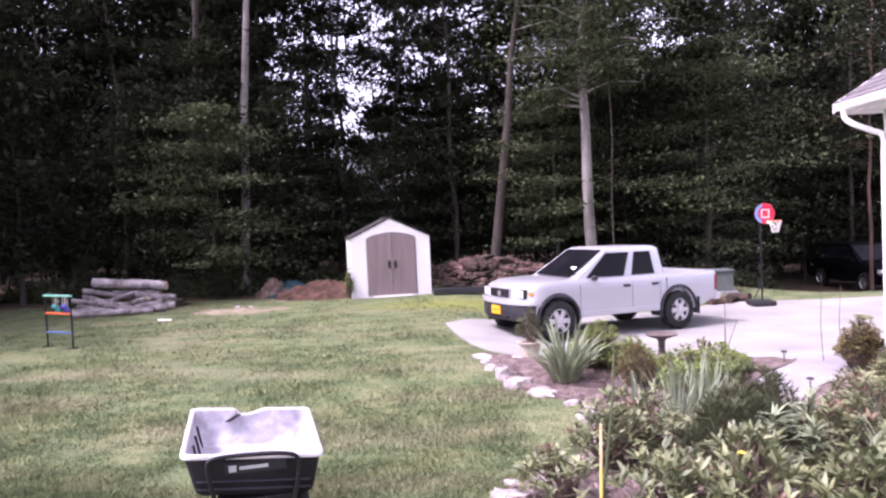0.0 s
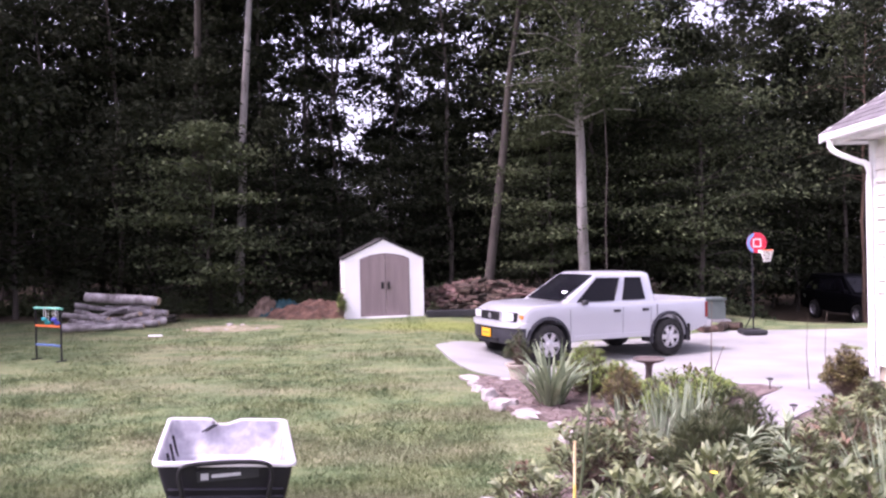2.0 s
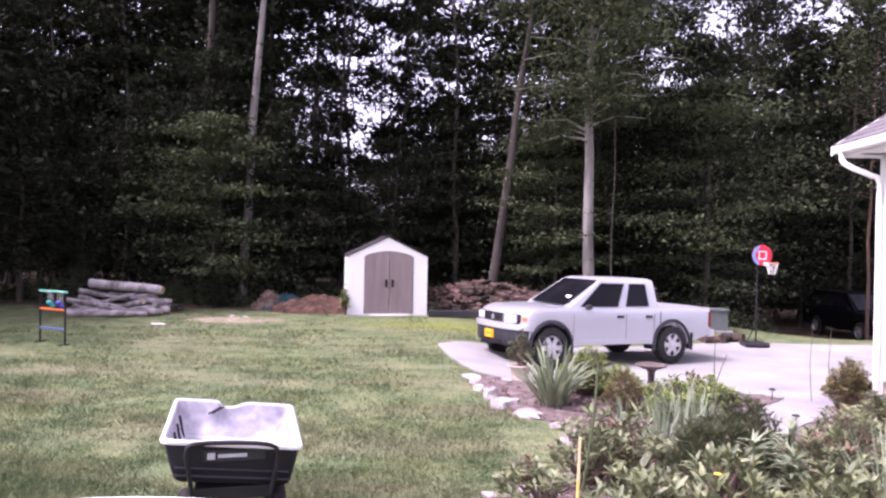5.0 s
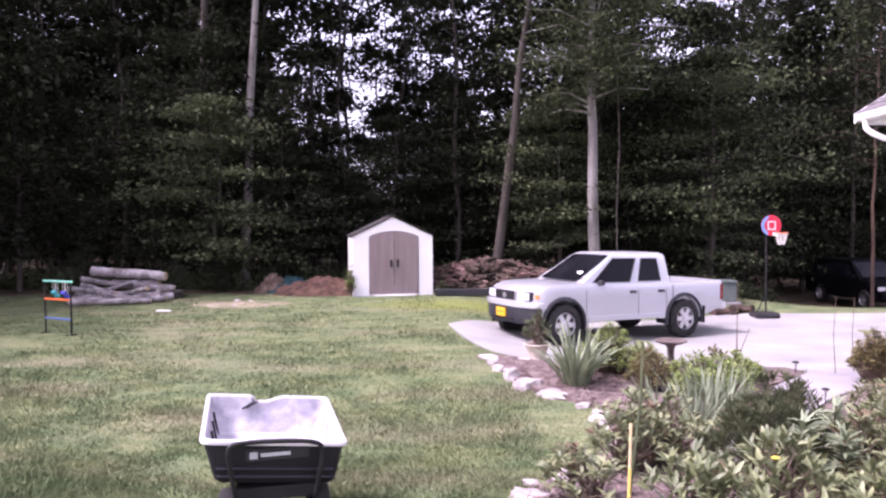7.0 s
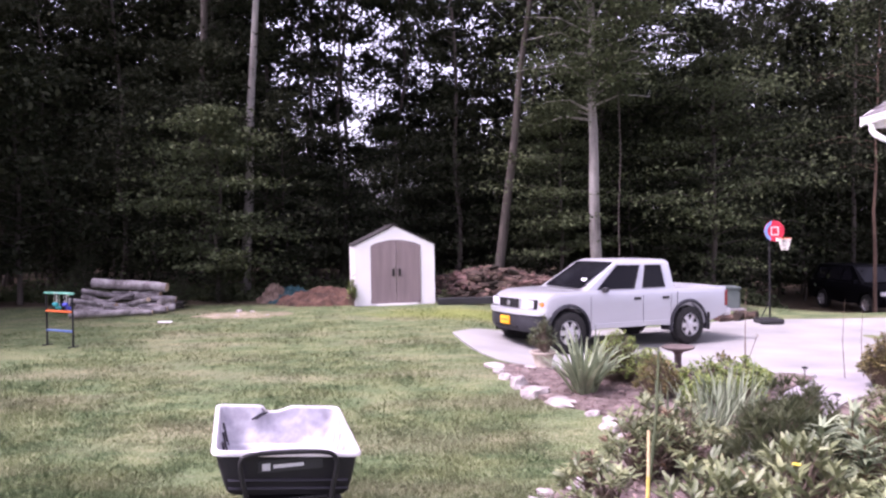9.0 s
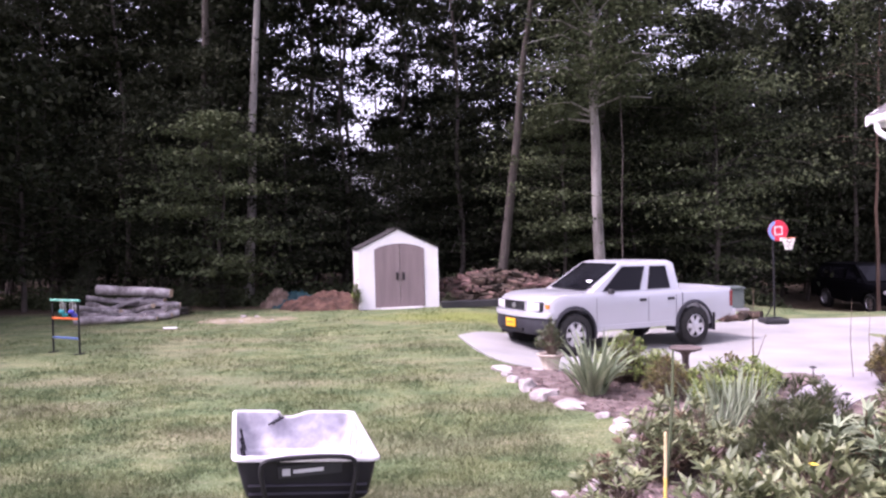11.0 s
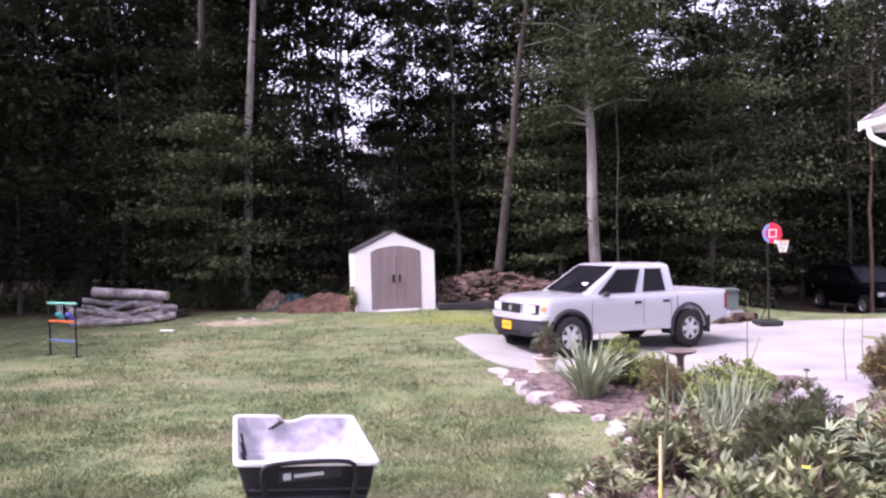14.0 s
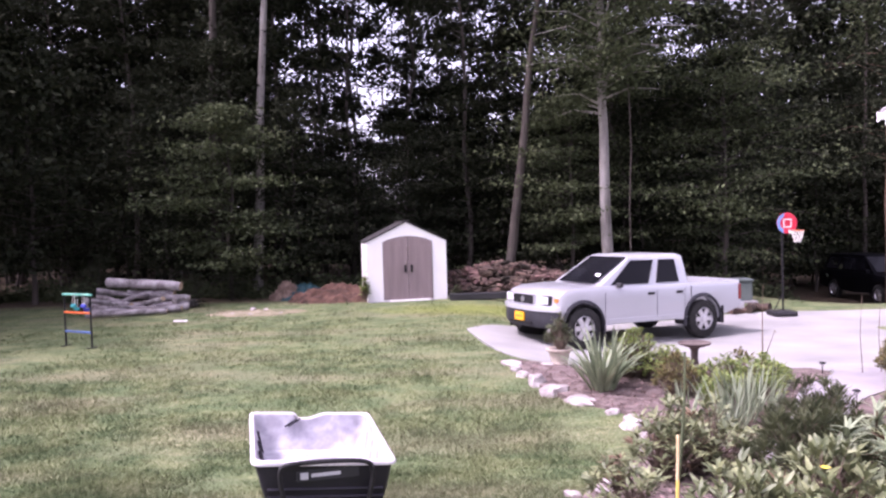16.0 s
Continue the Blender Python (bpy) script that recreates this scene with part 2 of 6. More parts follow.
M = {
    # woods' shade is put into this leaf colour; leaf_mid serves the lit edge
    "leaf_shaded": material("leaf_shaded", [(0.017, 0.020, 0.013), (0.036, 0.042, 0.024)], 0.85, island=0.35, scale=0.5, bump=0, translucent=0.15, spec=0.05),
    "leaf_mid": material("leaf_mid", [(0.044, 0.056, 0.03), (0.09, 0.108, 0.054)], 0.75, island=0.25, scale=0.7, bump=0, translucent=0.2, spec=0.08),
    # deepest shade is put into the colour of the leaves far behind
    "leaf_far_shaded": material("leaf_far_shaded", [(0.015, 0.018, 0.014), (0.028, 0.033, 0.023)], 0.9, island=0.3, scale=0.3, bump=0, translucent=0.1, spec=0.05),
    "bark": material("bark", [(0.1, 0.09, 0.083), (0.24, 0.222, 0.207), (0.35, 0.33, 0.315)], 0.9, scale=3, fine=25, bump=0.8, dist=0.03, stretch=(1, 1, 0.2)),
    "bark_dark": material("bark_dark", [(0.035, 0.03, 0.026), (0.085, 0.072, 0.062)], 0.95, scale=3, fine=25, bump=0.8, dist=0.03, stretch=(1, 1, 0.2)),
    "bark_red": material("bark_red", [(0.06, 0.04, 0.03), (0.15, 0.095, 0.07)], 0.95, scale=3, fine=25, bump=0.8, dist=0.03, stretch=(1, 1, 0.2)),
    "twig": material("twig", [(0.08, 0.06, 0.045), (0.16, 0.12, 0.09)], 0.9, scale=6),
    "concrete": material("concrete", [(0.19, 0.189, 0.184), (0.315, 0.311, 0.3)], 0.9, scale=0.7, fine=90, bump=0.35, dist=0.006),
    "path_concrete": material("path_concrete", [(0.2, 0.19, 0.2), (0.3, 0.285, 0.295)], 0.9, scale=2, fine=80, bump=0.35, dist=0.006),
    "mulch": material("mulch", [(0.06, 0.043, 0.04), (0.135, 0.1, 0.093), (0.22, 0.175, 0.165)], 0.95, scale=7, fine=70, bump=1.0, dist=0.03),
    "chip": material("chip", [(0.08, 0.055, 0.05), (0.28, 0.21, 0.19)], 0.95, island=0.5, scale=6, bump=0.3),
    "red_mulch": material("red_mulch", [(0.03, 0.017, 0.013), (0.075, 0.04, 0.028), (0.125, 0.07, 0.05)], 0.95, scale=5, fine=50, bump=1.0, dist=0.04),
    "stone": material("stone", [(0.17, 0.145, 0.14), (0.33, 0.295, 0.285), (0.52, 0.48, 0.47)], 0.85, scale=5, fine=50, bump=0.6, dist=0.02, objects=True, island=0.2),
    "shed_white": material("shed_white", [(0.78, 0.76, 0.76), (0.84, 0.82, 0.82)], 0.55, scale=1.5, fine=120, bump=0.15, dist=0.003),
    "shed_brown": material("shed_brown", [(0.2, 0.155, 0.155), (0.26, 0.205, 0.205)], 0.6, scale=2, fine=90, bump=0.3, dist=0.003, stretch=(4, 4, 0.4)),
    "shed_roof": material("shed_roof", [(0.03, 0.027, 0.027), (0.05, 0.046, 0.046)], 0.9, scale=3, fine=60, bump=0.5, dist=0.006),
    "dark_plastic": material("dark_plastic", [(0.018, 0.018, 0.02), (0.035, 0.034, 0.036)], 0.5, scale=3, fine=80, bump=0.1, dist=0.002),
    "black_metal": material("black_metal", [(0.01, 0.01, 0.011), (0.022, 0.021, 0.022)], 0.6, scale=5, bump=0.1, dist=0.002, spec=0.2),
    "truck_paint": material("truck_paint", [(0.43, 0.44, 0.465), (0.48, 0.49, 0.515)], 0.35, metal=0.3, scale=0.8, fine=200, bump=0.0, coat=0.7, spec=0.5),
    "flare": material("flare", [(0.02, 0.02, 0.025), (0.034, 0.034, 0.04)], 0.6, scale=5, bump=0.1, dist=0.002),
    "glass": material("glass", [(0.005, 0.005, 0.007), (0.009, 0.009, 0.011)], 0.07, scale=1, bump=0, spec=0.12),
    "chrome": material("chrome", [(0.55, 0.55, 0.57), (0.65, 0.65, 0.67)], 0.3, metal=0.9, scale=5, bump=0),
    "lamp_glass": material("lamp_glass", [(0.5, 0.5, 0.52), (0.62, 0.62, 0.63)], 0.12, scale=9, bump=0.2, dist=0.003, coat=1.0),
    "amber": material("amber", [(0.6, 0.22, 0.06), (0.7, 0.28, 0.08)], 0.2, scale=9, bump=0, coat=1.0),
    "red_lamp": material("red_lamp", [(0.16, 0.012, 0.012), (0.22, 0.02, 0.018)], 0.25, scale=9, bump=0, coat=0.5),
    "plate": material("plate", [(0.8, 0.36, 0.01), (0.86, 0.42, 0.02)], 0.5, scale=9, bump=0),
    "rubber": material("rubber", [(0.012, 0.012, 0.012), (0.028, 0.027, 0.026)], 0.85, scale=9, fine=80, bump=0.4, dist=0.004),
    "cart_black": material("cart_black", [(0.009, 0.008, 0.012), (0.02, 0.018, 0.025)], 0.5, scale=4, fine=70, bump=0.15, dist=0.003),
    "cart_inside": material("cart_inside", [(0.2, 0.195, 0.225), (0.38, 0.37, 0.41), (0.66, 0.65, 0.67)], 0.75, scale=3.6, fine=20, bump=0.3, dist=0.004),
    "cart_rim": material("cart_rim", [(0.5, 0.48, 0.5), (0.66, 0.64, 0.66)], 0.6, scale=7, fine=60, bump=0.2, dist=0.003),
    "sign_grey": material("sign_grey", [(0.018, 0.018, 0.021), (0.028, 0.028, 0.032)], 0.5, scale=6, bump=0),
    "lettering": material("lettering", [(0.36, 0.36, 0.38), (0.5, 0.5, 0.52)], 0.6, scale=6, bump=0),
    "log_bark": material("log_bark", [(0.08, 0.068, 0.066), (0.25, 0.225, 0.225), (0.42, 0.39, 0.39)], 0.9, scale=4, fine=30, bump=0.7, dist=0.02, objects=True, island=0.35),
    "split_wood": material("split_wood", [(0.02, 0.014, 0.012), (0.07, 0.046, 0.036), (0.175, 0.12, 0.09)], 0.9, scale=3, fine=30, bump=0.6, dist=0.015, objects=True, island=0.7),
    "log_cut": material("log_cut", [(0.3, 0.22, 0.15), (0.42, 0.33, 0.24)], 0.9, scale=6, bump=0.4),
    "tarp": material("tarp", [(0.005, 0.03, 0.036), (0.012, 0.052, 0.06)], 0.6, scale=4, bump=0.8, dist=0.03),
    "brush": material("brush", [(0.06, 0.042, 0.03), (0.12, 0.085, 0.065), (0.21, 0.16, 0.125)], 0.9, scale=5, bump=0.8, dist=0.03, island=0.4),
    "green_bar": material("green_bar", [(0.14, 0.46, 0.34), (0.2, 0.54, 0.42)], 0.4, scale=9, bump=0),
    "orange_bar": material("orange_bar", [(0.65, 0.13, 0.04), (0.72, 0.17, 0.05)], 0.4, scale=9, bump=0),
    "blue_bar": material("blue_bar", [(0.08, 0.14, 0.32), (0.11, 0.18, 0.38)], 0.4, scale=9, bump=0),
    "teal_ball": material("teal_ball", [(0.02, 0.3, 0.32), (0.04, 0.36, 0.38)], 0.4, scale=9, bump=0),
    "navy_ball": material("navy_ball", [(0.06, 0.07, 0.4), (0.09, 0.1, 0.48)], 0.4, scale=9, bump=0),
    "board_red": material("board_red", [(0.6, 0.03, 0.06), (0.68, 0.05, 0.08)], 0.35, scale=9, bump=0),
    "board_blue": material("board_blue", [(0.16, 0.3, 0.6), (0.2, 0.36, 0.68)], 0.35, scale=9, bump=0),
    "white_paint": material("white_paint", [(0.74, 0.74, 0.74), (0.82, 0.82, 0.82)], 0.5, scale=4, fine=60, bump=0.1, dist=0.002),
    "siding": material("siding", [(0.68, 0.65, 0.6), (0.76, 0.73, 0.68)], 0.6, scale=3, fine=80, bump=0.25, dist=0.003, stretch=(1, 0.3, 4)),
    "shingle": material("shingle", [(0.093, 0.081, 0.087), (0.167, 0.155, 0.161)], 0.95, scale=6, fine=90, bump=0.6, dist=0.01, island=0.2),
    "foundation": material("foundation", [(0.4, 0.34, 0.28), (0.5, 0.44, 0.37)], 0.95, scale=4, fine=60, bump=0.5, dist=0.01),
    "utility_green": material("utility_green", [(0.075, 0.095, 0.09), (0.11, 0.13, 0.125)], 0.6, scale=3, bump=0.2, dist=0.004),
    "suv_paint": material("suv_paint", [(0.002, 0.002, 0.003), (0.004, 0.004, 0.005)], 0.5, scale=2, bump=0, spec=0.06),
    "strap_leaf": material("strap_leaf", [(0.155, 0.195, 0.112), (0.31, 0.36, 0.235)], 0.5, island=0.3, scale=5, bump=0.1, translucent=0.2),
    "iris_leaf": material("iris_leaf", [(0.16, 0.2, 0.12), (0.33, 0.38, 0.26)], 0.5, island=0.35, scale=5, bump=0.1, translucent=0.25),
    "rhodo_leaf": material("rhodo_leaf", [(0.1, 0.122, 0.056), (0.25, 0.278, 0.142)], 0.45, island=0.35, scale=3, bump=0.1, translucent=0.15, spec=0.35),
    "bright_leaf": material("bright_leaf", [(0.13, 0.18, 0.05), (0.24, 0.31, 0.09)], 0.5, island=0.4, scale=4, bump=0, translucent=0.3),
    "olive_leaf": material("olive_leaf", [(0.1, 0.092, 0.034), (0.2, 0.17, 0.065)], 0.6, island=0.5, scale=4, bump=0, translucent=0.25),
    "dead_leaf": material("dead_leaf", [(0.09, 0.062, 0.04), (0.24, 0.17, 0.105)], 0.8, island=0.4, scale=4, bump=0.1, translucent=0.15),
    "needle_leaf": material("needle_leaf", [(0.055, 0.068, 0.033), (0.105, 0.125, 0.058)], 0.6, island=0.4, scale=4, bump=0, translucent=0.15),
    "terracotta": material("terracotta", [(0.4, 0.34, 0.28), (0.55, 0.48, 0.41)], 0.85, scale=7, fine=60, bump=0.4, dist=0.006),
    "bath_stone": material("bath_stone", [(0.06, 0.047, 0.045), (0.14, 0.11, 0.1)], 0.8, scale=7, fine=60, bump=0.4, dist=0.006),
    "stake_wood": material("stake_wood", [(0.55, 0.4, 0.22), (0.7, 0.55, 0.34)], 0.8, scale=9, fine=60, bump=0.3, dist=0.003, stretch=(3, 3, 0.3)),
    "tape_yellow": material("tape_yellow", [(0.6, 0.43, 0.1), (0.68, 0.5, 0.14)], 0.4, scale=9, bump=0),
    "blue_plastic": material("blue_plastic", [(0.14, 0.22, 0.34), (0.2, 0.29, 0.42)], 0.4, scale=5, bump=0.1, dist=0.002),
    "deck_wood": material("deck_wood", [(0.2, 0.15, 0.11), (0.32, 0.25, 0.19)], 0.85, scale=3, fine=40, bump=0.4, dist=0.004, stretch=(0.3, 4, 4)),
    "table_white": material("table_white", [(0.76, 0.76, 0.75), (0.83, 0.83, 0.82)], 0.45, scale=3, fine=90, bump=0.1, dist=0.002),
    "net": material("net", [(0.6, 0.58, 0.52), (0.75, 0.73, 0.68)], 0.9, scale=9, bump=0),
    "flower_yellow": material("flower_yellow", [(0.75, 0.6, 0.05), (0.8, 0.66, 0.08)], 0.6, scale=9, bump=0),
}


def lawn_material(name, blades_=False):
    """Mown grass with dry and bare patches, soil under the woods; blades_: for the loose blades, which differ one by one."""
    mt = bpy.data.materials.new(name)
    mt.use_nodes = True
    nt = mt.node_tree
    n, l = nt.nodes, nt.links
    bs = n["Principled BSDF"]
    co = n.new("ShaderNodeTexCoord")

    def noise_of(scale, detail, stretch=(1, 1, 1)):
        mp = n.new("ShaderNodeMapping")
        mp.inputs["Scale"].default_value = stretch
        l.new(co.outputs["Object"], mp.inputs["Vector"])
        t = n.new("ShaderNodeTexNoise")
        t.inputs["Scale"].default_value, t.inputs["Detail"].default_value = scale, detail
        l.new(mp.outputs["Vector"], t.inputs["Vector"])
        return t.outputs["Fac"]

    def ramp_of(fac, stops):
        r = n.new("ShaderNodeValToRGB")
        e = r.color_ramp.elements
        while len(e) < len(stops):
            e.new(0.5)
        for i, (p, c) in enumerate(stops):
            e[i].position, e[i].color = p, (*c, 1)
        l.new(fac, r.inputs["Fac"])
        return r.outputs["Color"]

    def mixed(fac, a, b):
        m_ = n.new("ShaderNodeMix")
        m_.data_type = "RGBA"
        l.new(fac, m_.inputs["Factor"])
        l.new(a, m_.inputs["A"])
        l.new(b, m_.inputs["B"])
        return m_.outputs["Result"]

    fine = noise_of(38, 8)
    lush = ramp_of(fine, [(0.3, (0.04, 0.066, 0.026)), (0.52, (0.088, 0.124, 0.054)), (0.72, (0.17, 0.205, 0.11))])
    pale = ramp_of(fine, [(0.3, (0.075, 0.094, 0.038)), (0.52, (0.155, 0.18, 0.082)), (0.72, (0.25, 0.268, 0.155))])
    dry = ramp_of(fine, [(0.3, (0.105, 0.098, 0.058)), (0.55, (0.2, 0.19, 0.115)), (0.75, (0.32, 0.3, 0.205))])
    tufts = ramp_of(noise_of(2.3, 5, (0.8, 1.2, 1)), [(0.42, (0, 0, 0)), (0.6, (1, 1, 1))])
    patch = ramp_of(noise_of(0.62, 6, (0.5, 1.5, 1)), [(0.49, (0, 0, 0)), (0.66, (0.62, 0.62, 0.62))])
    specks = ramp_of(noise_of(4.5, 5, (0.7, 1.4, 1)), [(0.57, (0, 0, 0)), (0.68, (0.3, 0.3, 0.3))])
    grass = mixed(specks, mixed(patch, mixed(tufts, lush, pale), dry), dry)
    # brighter yellow-green patch before the shed and the drive's end
    yellow_green = ramp_of(fine, [(0.3, (0.085, 0.105, 0.025)), (0.52, (0.17, 0.2, 0.05)), (0.72, (0.27, 0.3, 0.1))])
    away = n.new("ShaderNodeVectorMath")
    away.operation = "MULTIPLY_ADD"
    l.new(co.outputs["Object"], away.inputs[0])
    away.inputs[1].default_value, away.inputs[2].default_value = (0.22, 0.5, 0), (-0.15, -8.9, 0)
    size_ = n.new("ShaderNodeVectorMath")
    size_.operation = "LENGTH"
    l.new(away.outputs["Vector"], size_.inputs[0])
    ragged = n.new("ShaderNodeMath")
    ragged.operation = "MULTIPLY_ADD"
    l.new(noise_of(1.6, 4), ragged.inputs[0])
    ragged.inputs[1].default_value = 0.6
    l.new(size_.outputs["Value"], ragged.inputs[2])
    grass = mixed(ramp_of(ragged.outputs[0], [(0.55, (0.85, 0.85, 0.85)), (1.0, (0, 0, 0))]), grass, yellow_green)
    soil = ramp_of(noise_of(9, 8), [(0.3, (0.05, 0.038, 0.025)), (0.7, (0.12, 0.09, 0.06))])
    # soil of the woods beyond a wavering edge
    sep = n.new("ShaderNodeSeparateXYZ")
    l.new(co.outputs["Object"], sep.inputs["Vector"])
    wob = n.new("ShaderNodeMath")
    wob.operation = "MULTIPLY_ADD"
    l.new(noise_of(0.5, 4), wob.inputs[0])
    wob.inputs[1].default_value = 3.0
    l.new(sep.outputs["Y"], wob.inputs[2])
    edge = n.new("ShaderNodeMapRange")
    edge.inputs["From Min"].default_value, edge.inputs["From Max"].default_value = 21.3, 22.6
    l.new(wob.outputs[0], edge.inputs["Value"])
    col = mixed(edge.outputs["Result"], grass, soil)
    if blades_:
        hsv = n.new("ShaderNodeHueSaturation")
        rg = n.new("ShaderNodeMapRange")
        rg.inputs["To Min"].default_value, rg.inputs["To Max"].default_value = 0.65, 1.35
        l.new(n.new("ShaderNodeNewGeometry").outputs["Random Per Island"], rg.inputs["Value"])
        l.new(rg.outputs["Result"], hsv.inputs["Value"])
        l.new(grass, hsv.inputs["Color"])
        col = hsv.outputs["Color"]
    l.new(col, bs.inputs["Base Color"])
    bs.inputs["Roughness"].default_value = 0.9
    bs.inputs["Specular IOR Level"].default_value = 0.15
    bp = n.new("ShaderNodeBump")
    bp.inputs["Strength"].default_value, bp.inputs["Distance"].default_value = 0.7, 0.03
    l.new(fine, bp.inputs["Height"])
    l.new(bp.outputs["Normal"], bs.inputs["Normal"])
    return mt


M["lawn"] = lawn_material("lawn")
M["blade"] = lawn_material("blade", True)

# ---- ground ----
def spread(lo, hi, step, far):
    a = list(np.arange(lo, hi + 1e-6, step))
    d, left, right = step, [], []
    x = a[-1]
    while x < far:
        d *= 1.5
        x += d
        right.append(x)
    x, d = a[0], step
    while x > -far:
        d *= 1.5
        x -= d
        left.append(x)
    return left[::-1] + a + right


gx, gy = spread(-14, 14, 0.35, 900), spread(2, 26, 0.35, 900)
verts = [(x, y, g(x, y) + 0.025 * noise.noise((x * 0.5, y * 0.5, 0)) * ss(60, 20, abs(y))) for y in gy for x in gx]
w_ = len(gx)
faces = [(j * w_ + i, j * w_ + i + 1, (j + 1) * w_ + i + 1, (j + 1) * w_ + i) for j in range(len(gy) - 1) for i in range(w_ - 1)]
ground = part("ground", mesh_of("ground", verts, faces, True), M["lawn"])
tagged(ground, "mown lawn with dry patches running back to woodland soil", "ground", kind="structure")


def sheet(name, near, far, rise, material_, n=40, m=14, edge=0.06, rough=0.0):
    """A sheet over the ground between two lines, with a skirt that goes into the soil."""
    a, b = smoothed(near, n), smoothed(far, n)
    v, f = [], []
    for j in range(m + 1):
        s = j / m
        for i in range(n):
            p = a[i].lerp(b[i], s)
            lift = rise + (rough * noise.noise((p.x * 3, p.y * 3, 5)) if rough else 0)
            v.append((p.x, p.y, g(p.x, p.y) + 0.012 + lift))
    for j in range(m):
        for i in range(n - 1):
            f.append((j * n + i, j * n + i + 1, (j + 1) * n + i + 1, (j + 1) * n + i))
    rim = [i for i in range(n)] + [j * n + n - 1 for j in range(1, m + 1)] + [m * n + i for i in range(n - 2, -1, -1)] + [j * n for j in range(m - 1, 0, -1)]
    base = len(v)
    for k in rim:
        x, y, z = v[k]
        v.append((x, y, z - rise - edge))
    for k in range(len(rim)):
        k2 = (k + 1) % len(rim)
        f.append((rim[k2], rim[k], base + k, base + k2))
    return part(name, mesh_of(name, v, f, True, 40), material_)


driveway = sheet("driveway", [(0.2, 14.25, 0), (0.55, 12.4, 0), (1.0, 11.35, 0), (2.2, 10.7, 0), (3.6, 10.1, 0), (5.2, 9.75, 0), (8, 9.9, 0), (13, 10, 0), (30, 10, 0)],
                 [(0.22, 14.4, 0), (0.7, 15.0, 0), (1.6, 15.5, 0), (3.6, 16.6, 0), (5.6, 17.5, 0), (7.4, 18.0, 0), (9.2, 18.1, 0), (13, 18.4, 0), (30, 19, 0)], 0.004, M["concrete"], 60, 20)
tagged(driveway, "pale sun-bleached driveway with a rounded end", "driveway", kind="structure")
walkway = sheet("walkway", [(4.95, 9.75, 0), (4.75, 9.3, 0), (3.97, 8.45, 0), (3.35, 7.4, 0), (2.75, 6.6, 0), (2.45, 5.6, 0)],
                [(5.7, 9.75, 0), (5.35, 9.05, 0), (5.0, 8.45, 0), (4.4, 7.95, 0), (3.8, 7.1, 0), (3.4, 5.6, 0)], 0.03, M["path_concrete"], 30, 6)
tagged(walkway, "grey concrete garden walkway joining the driveway", "walkway", kind="structure")
bed = sheet("flower_bed", [(0.85, 10.9, 0), (0.95, 9.6, 0), (1.2, 8.5, 0), (1.5, 8.05, 0), (1.8, 7.6, 0), (1.75, 6.5, 0), (1.25, 5.25, 0), (0.85, 4.75, 0), (0.62, 3.6, 0)],
            [(4.7, 9.8, 0), (4.72, 9.3, 0), (4.3, 8.85, 0), (3.95, 8.45, 0), (3.33, 7.4, 0), (2.73, 6.6, 0), (2.45, 5.6, 0), (2.6, 4.6, 0), (3.6, 3.4, 0)], 0.035, M["mulch"], 44, 18, rough=0.035)
tagged(bed, "mulched flower bed of reddish brown wood chips", "flower bed", kind="structure")
house_bed = sheet("flower_bed", [(5.4, 9.1, 0), (5.02, 8.45, 0), (4.42, 7.95, 0), (3.82, 7.1, 0), (3.42, 5.6, 0)],
                  [(5.9, 9.1, 0), (5.7, 8.5, 0), (5.7, 7.75, 0), (5.7, 7.0, 0), (5.7, 5.6, 0)], 0.026, M["mulch"], 30, 12, rough=0.03)
tagged(house_bed, "mulched bed along the house wall", "flower bed", kind="structure")

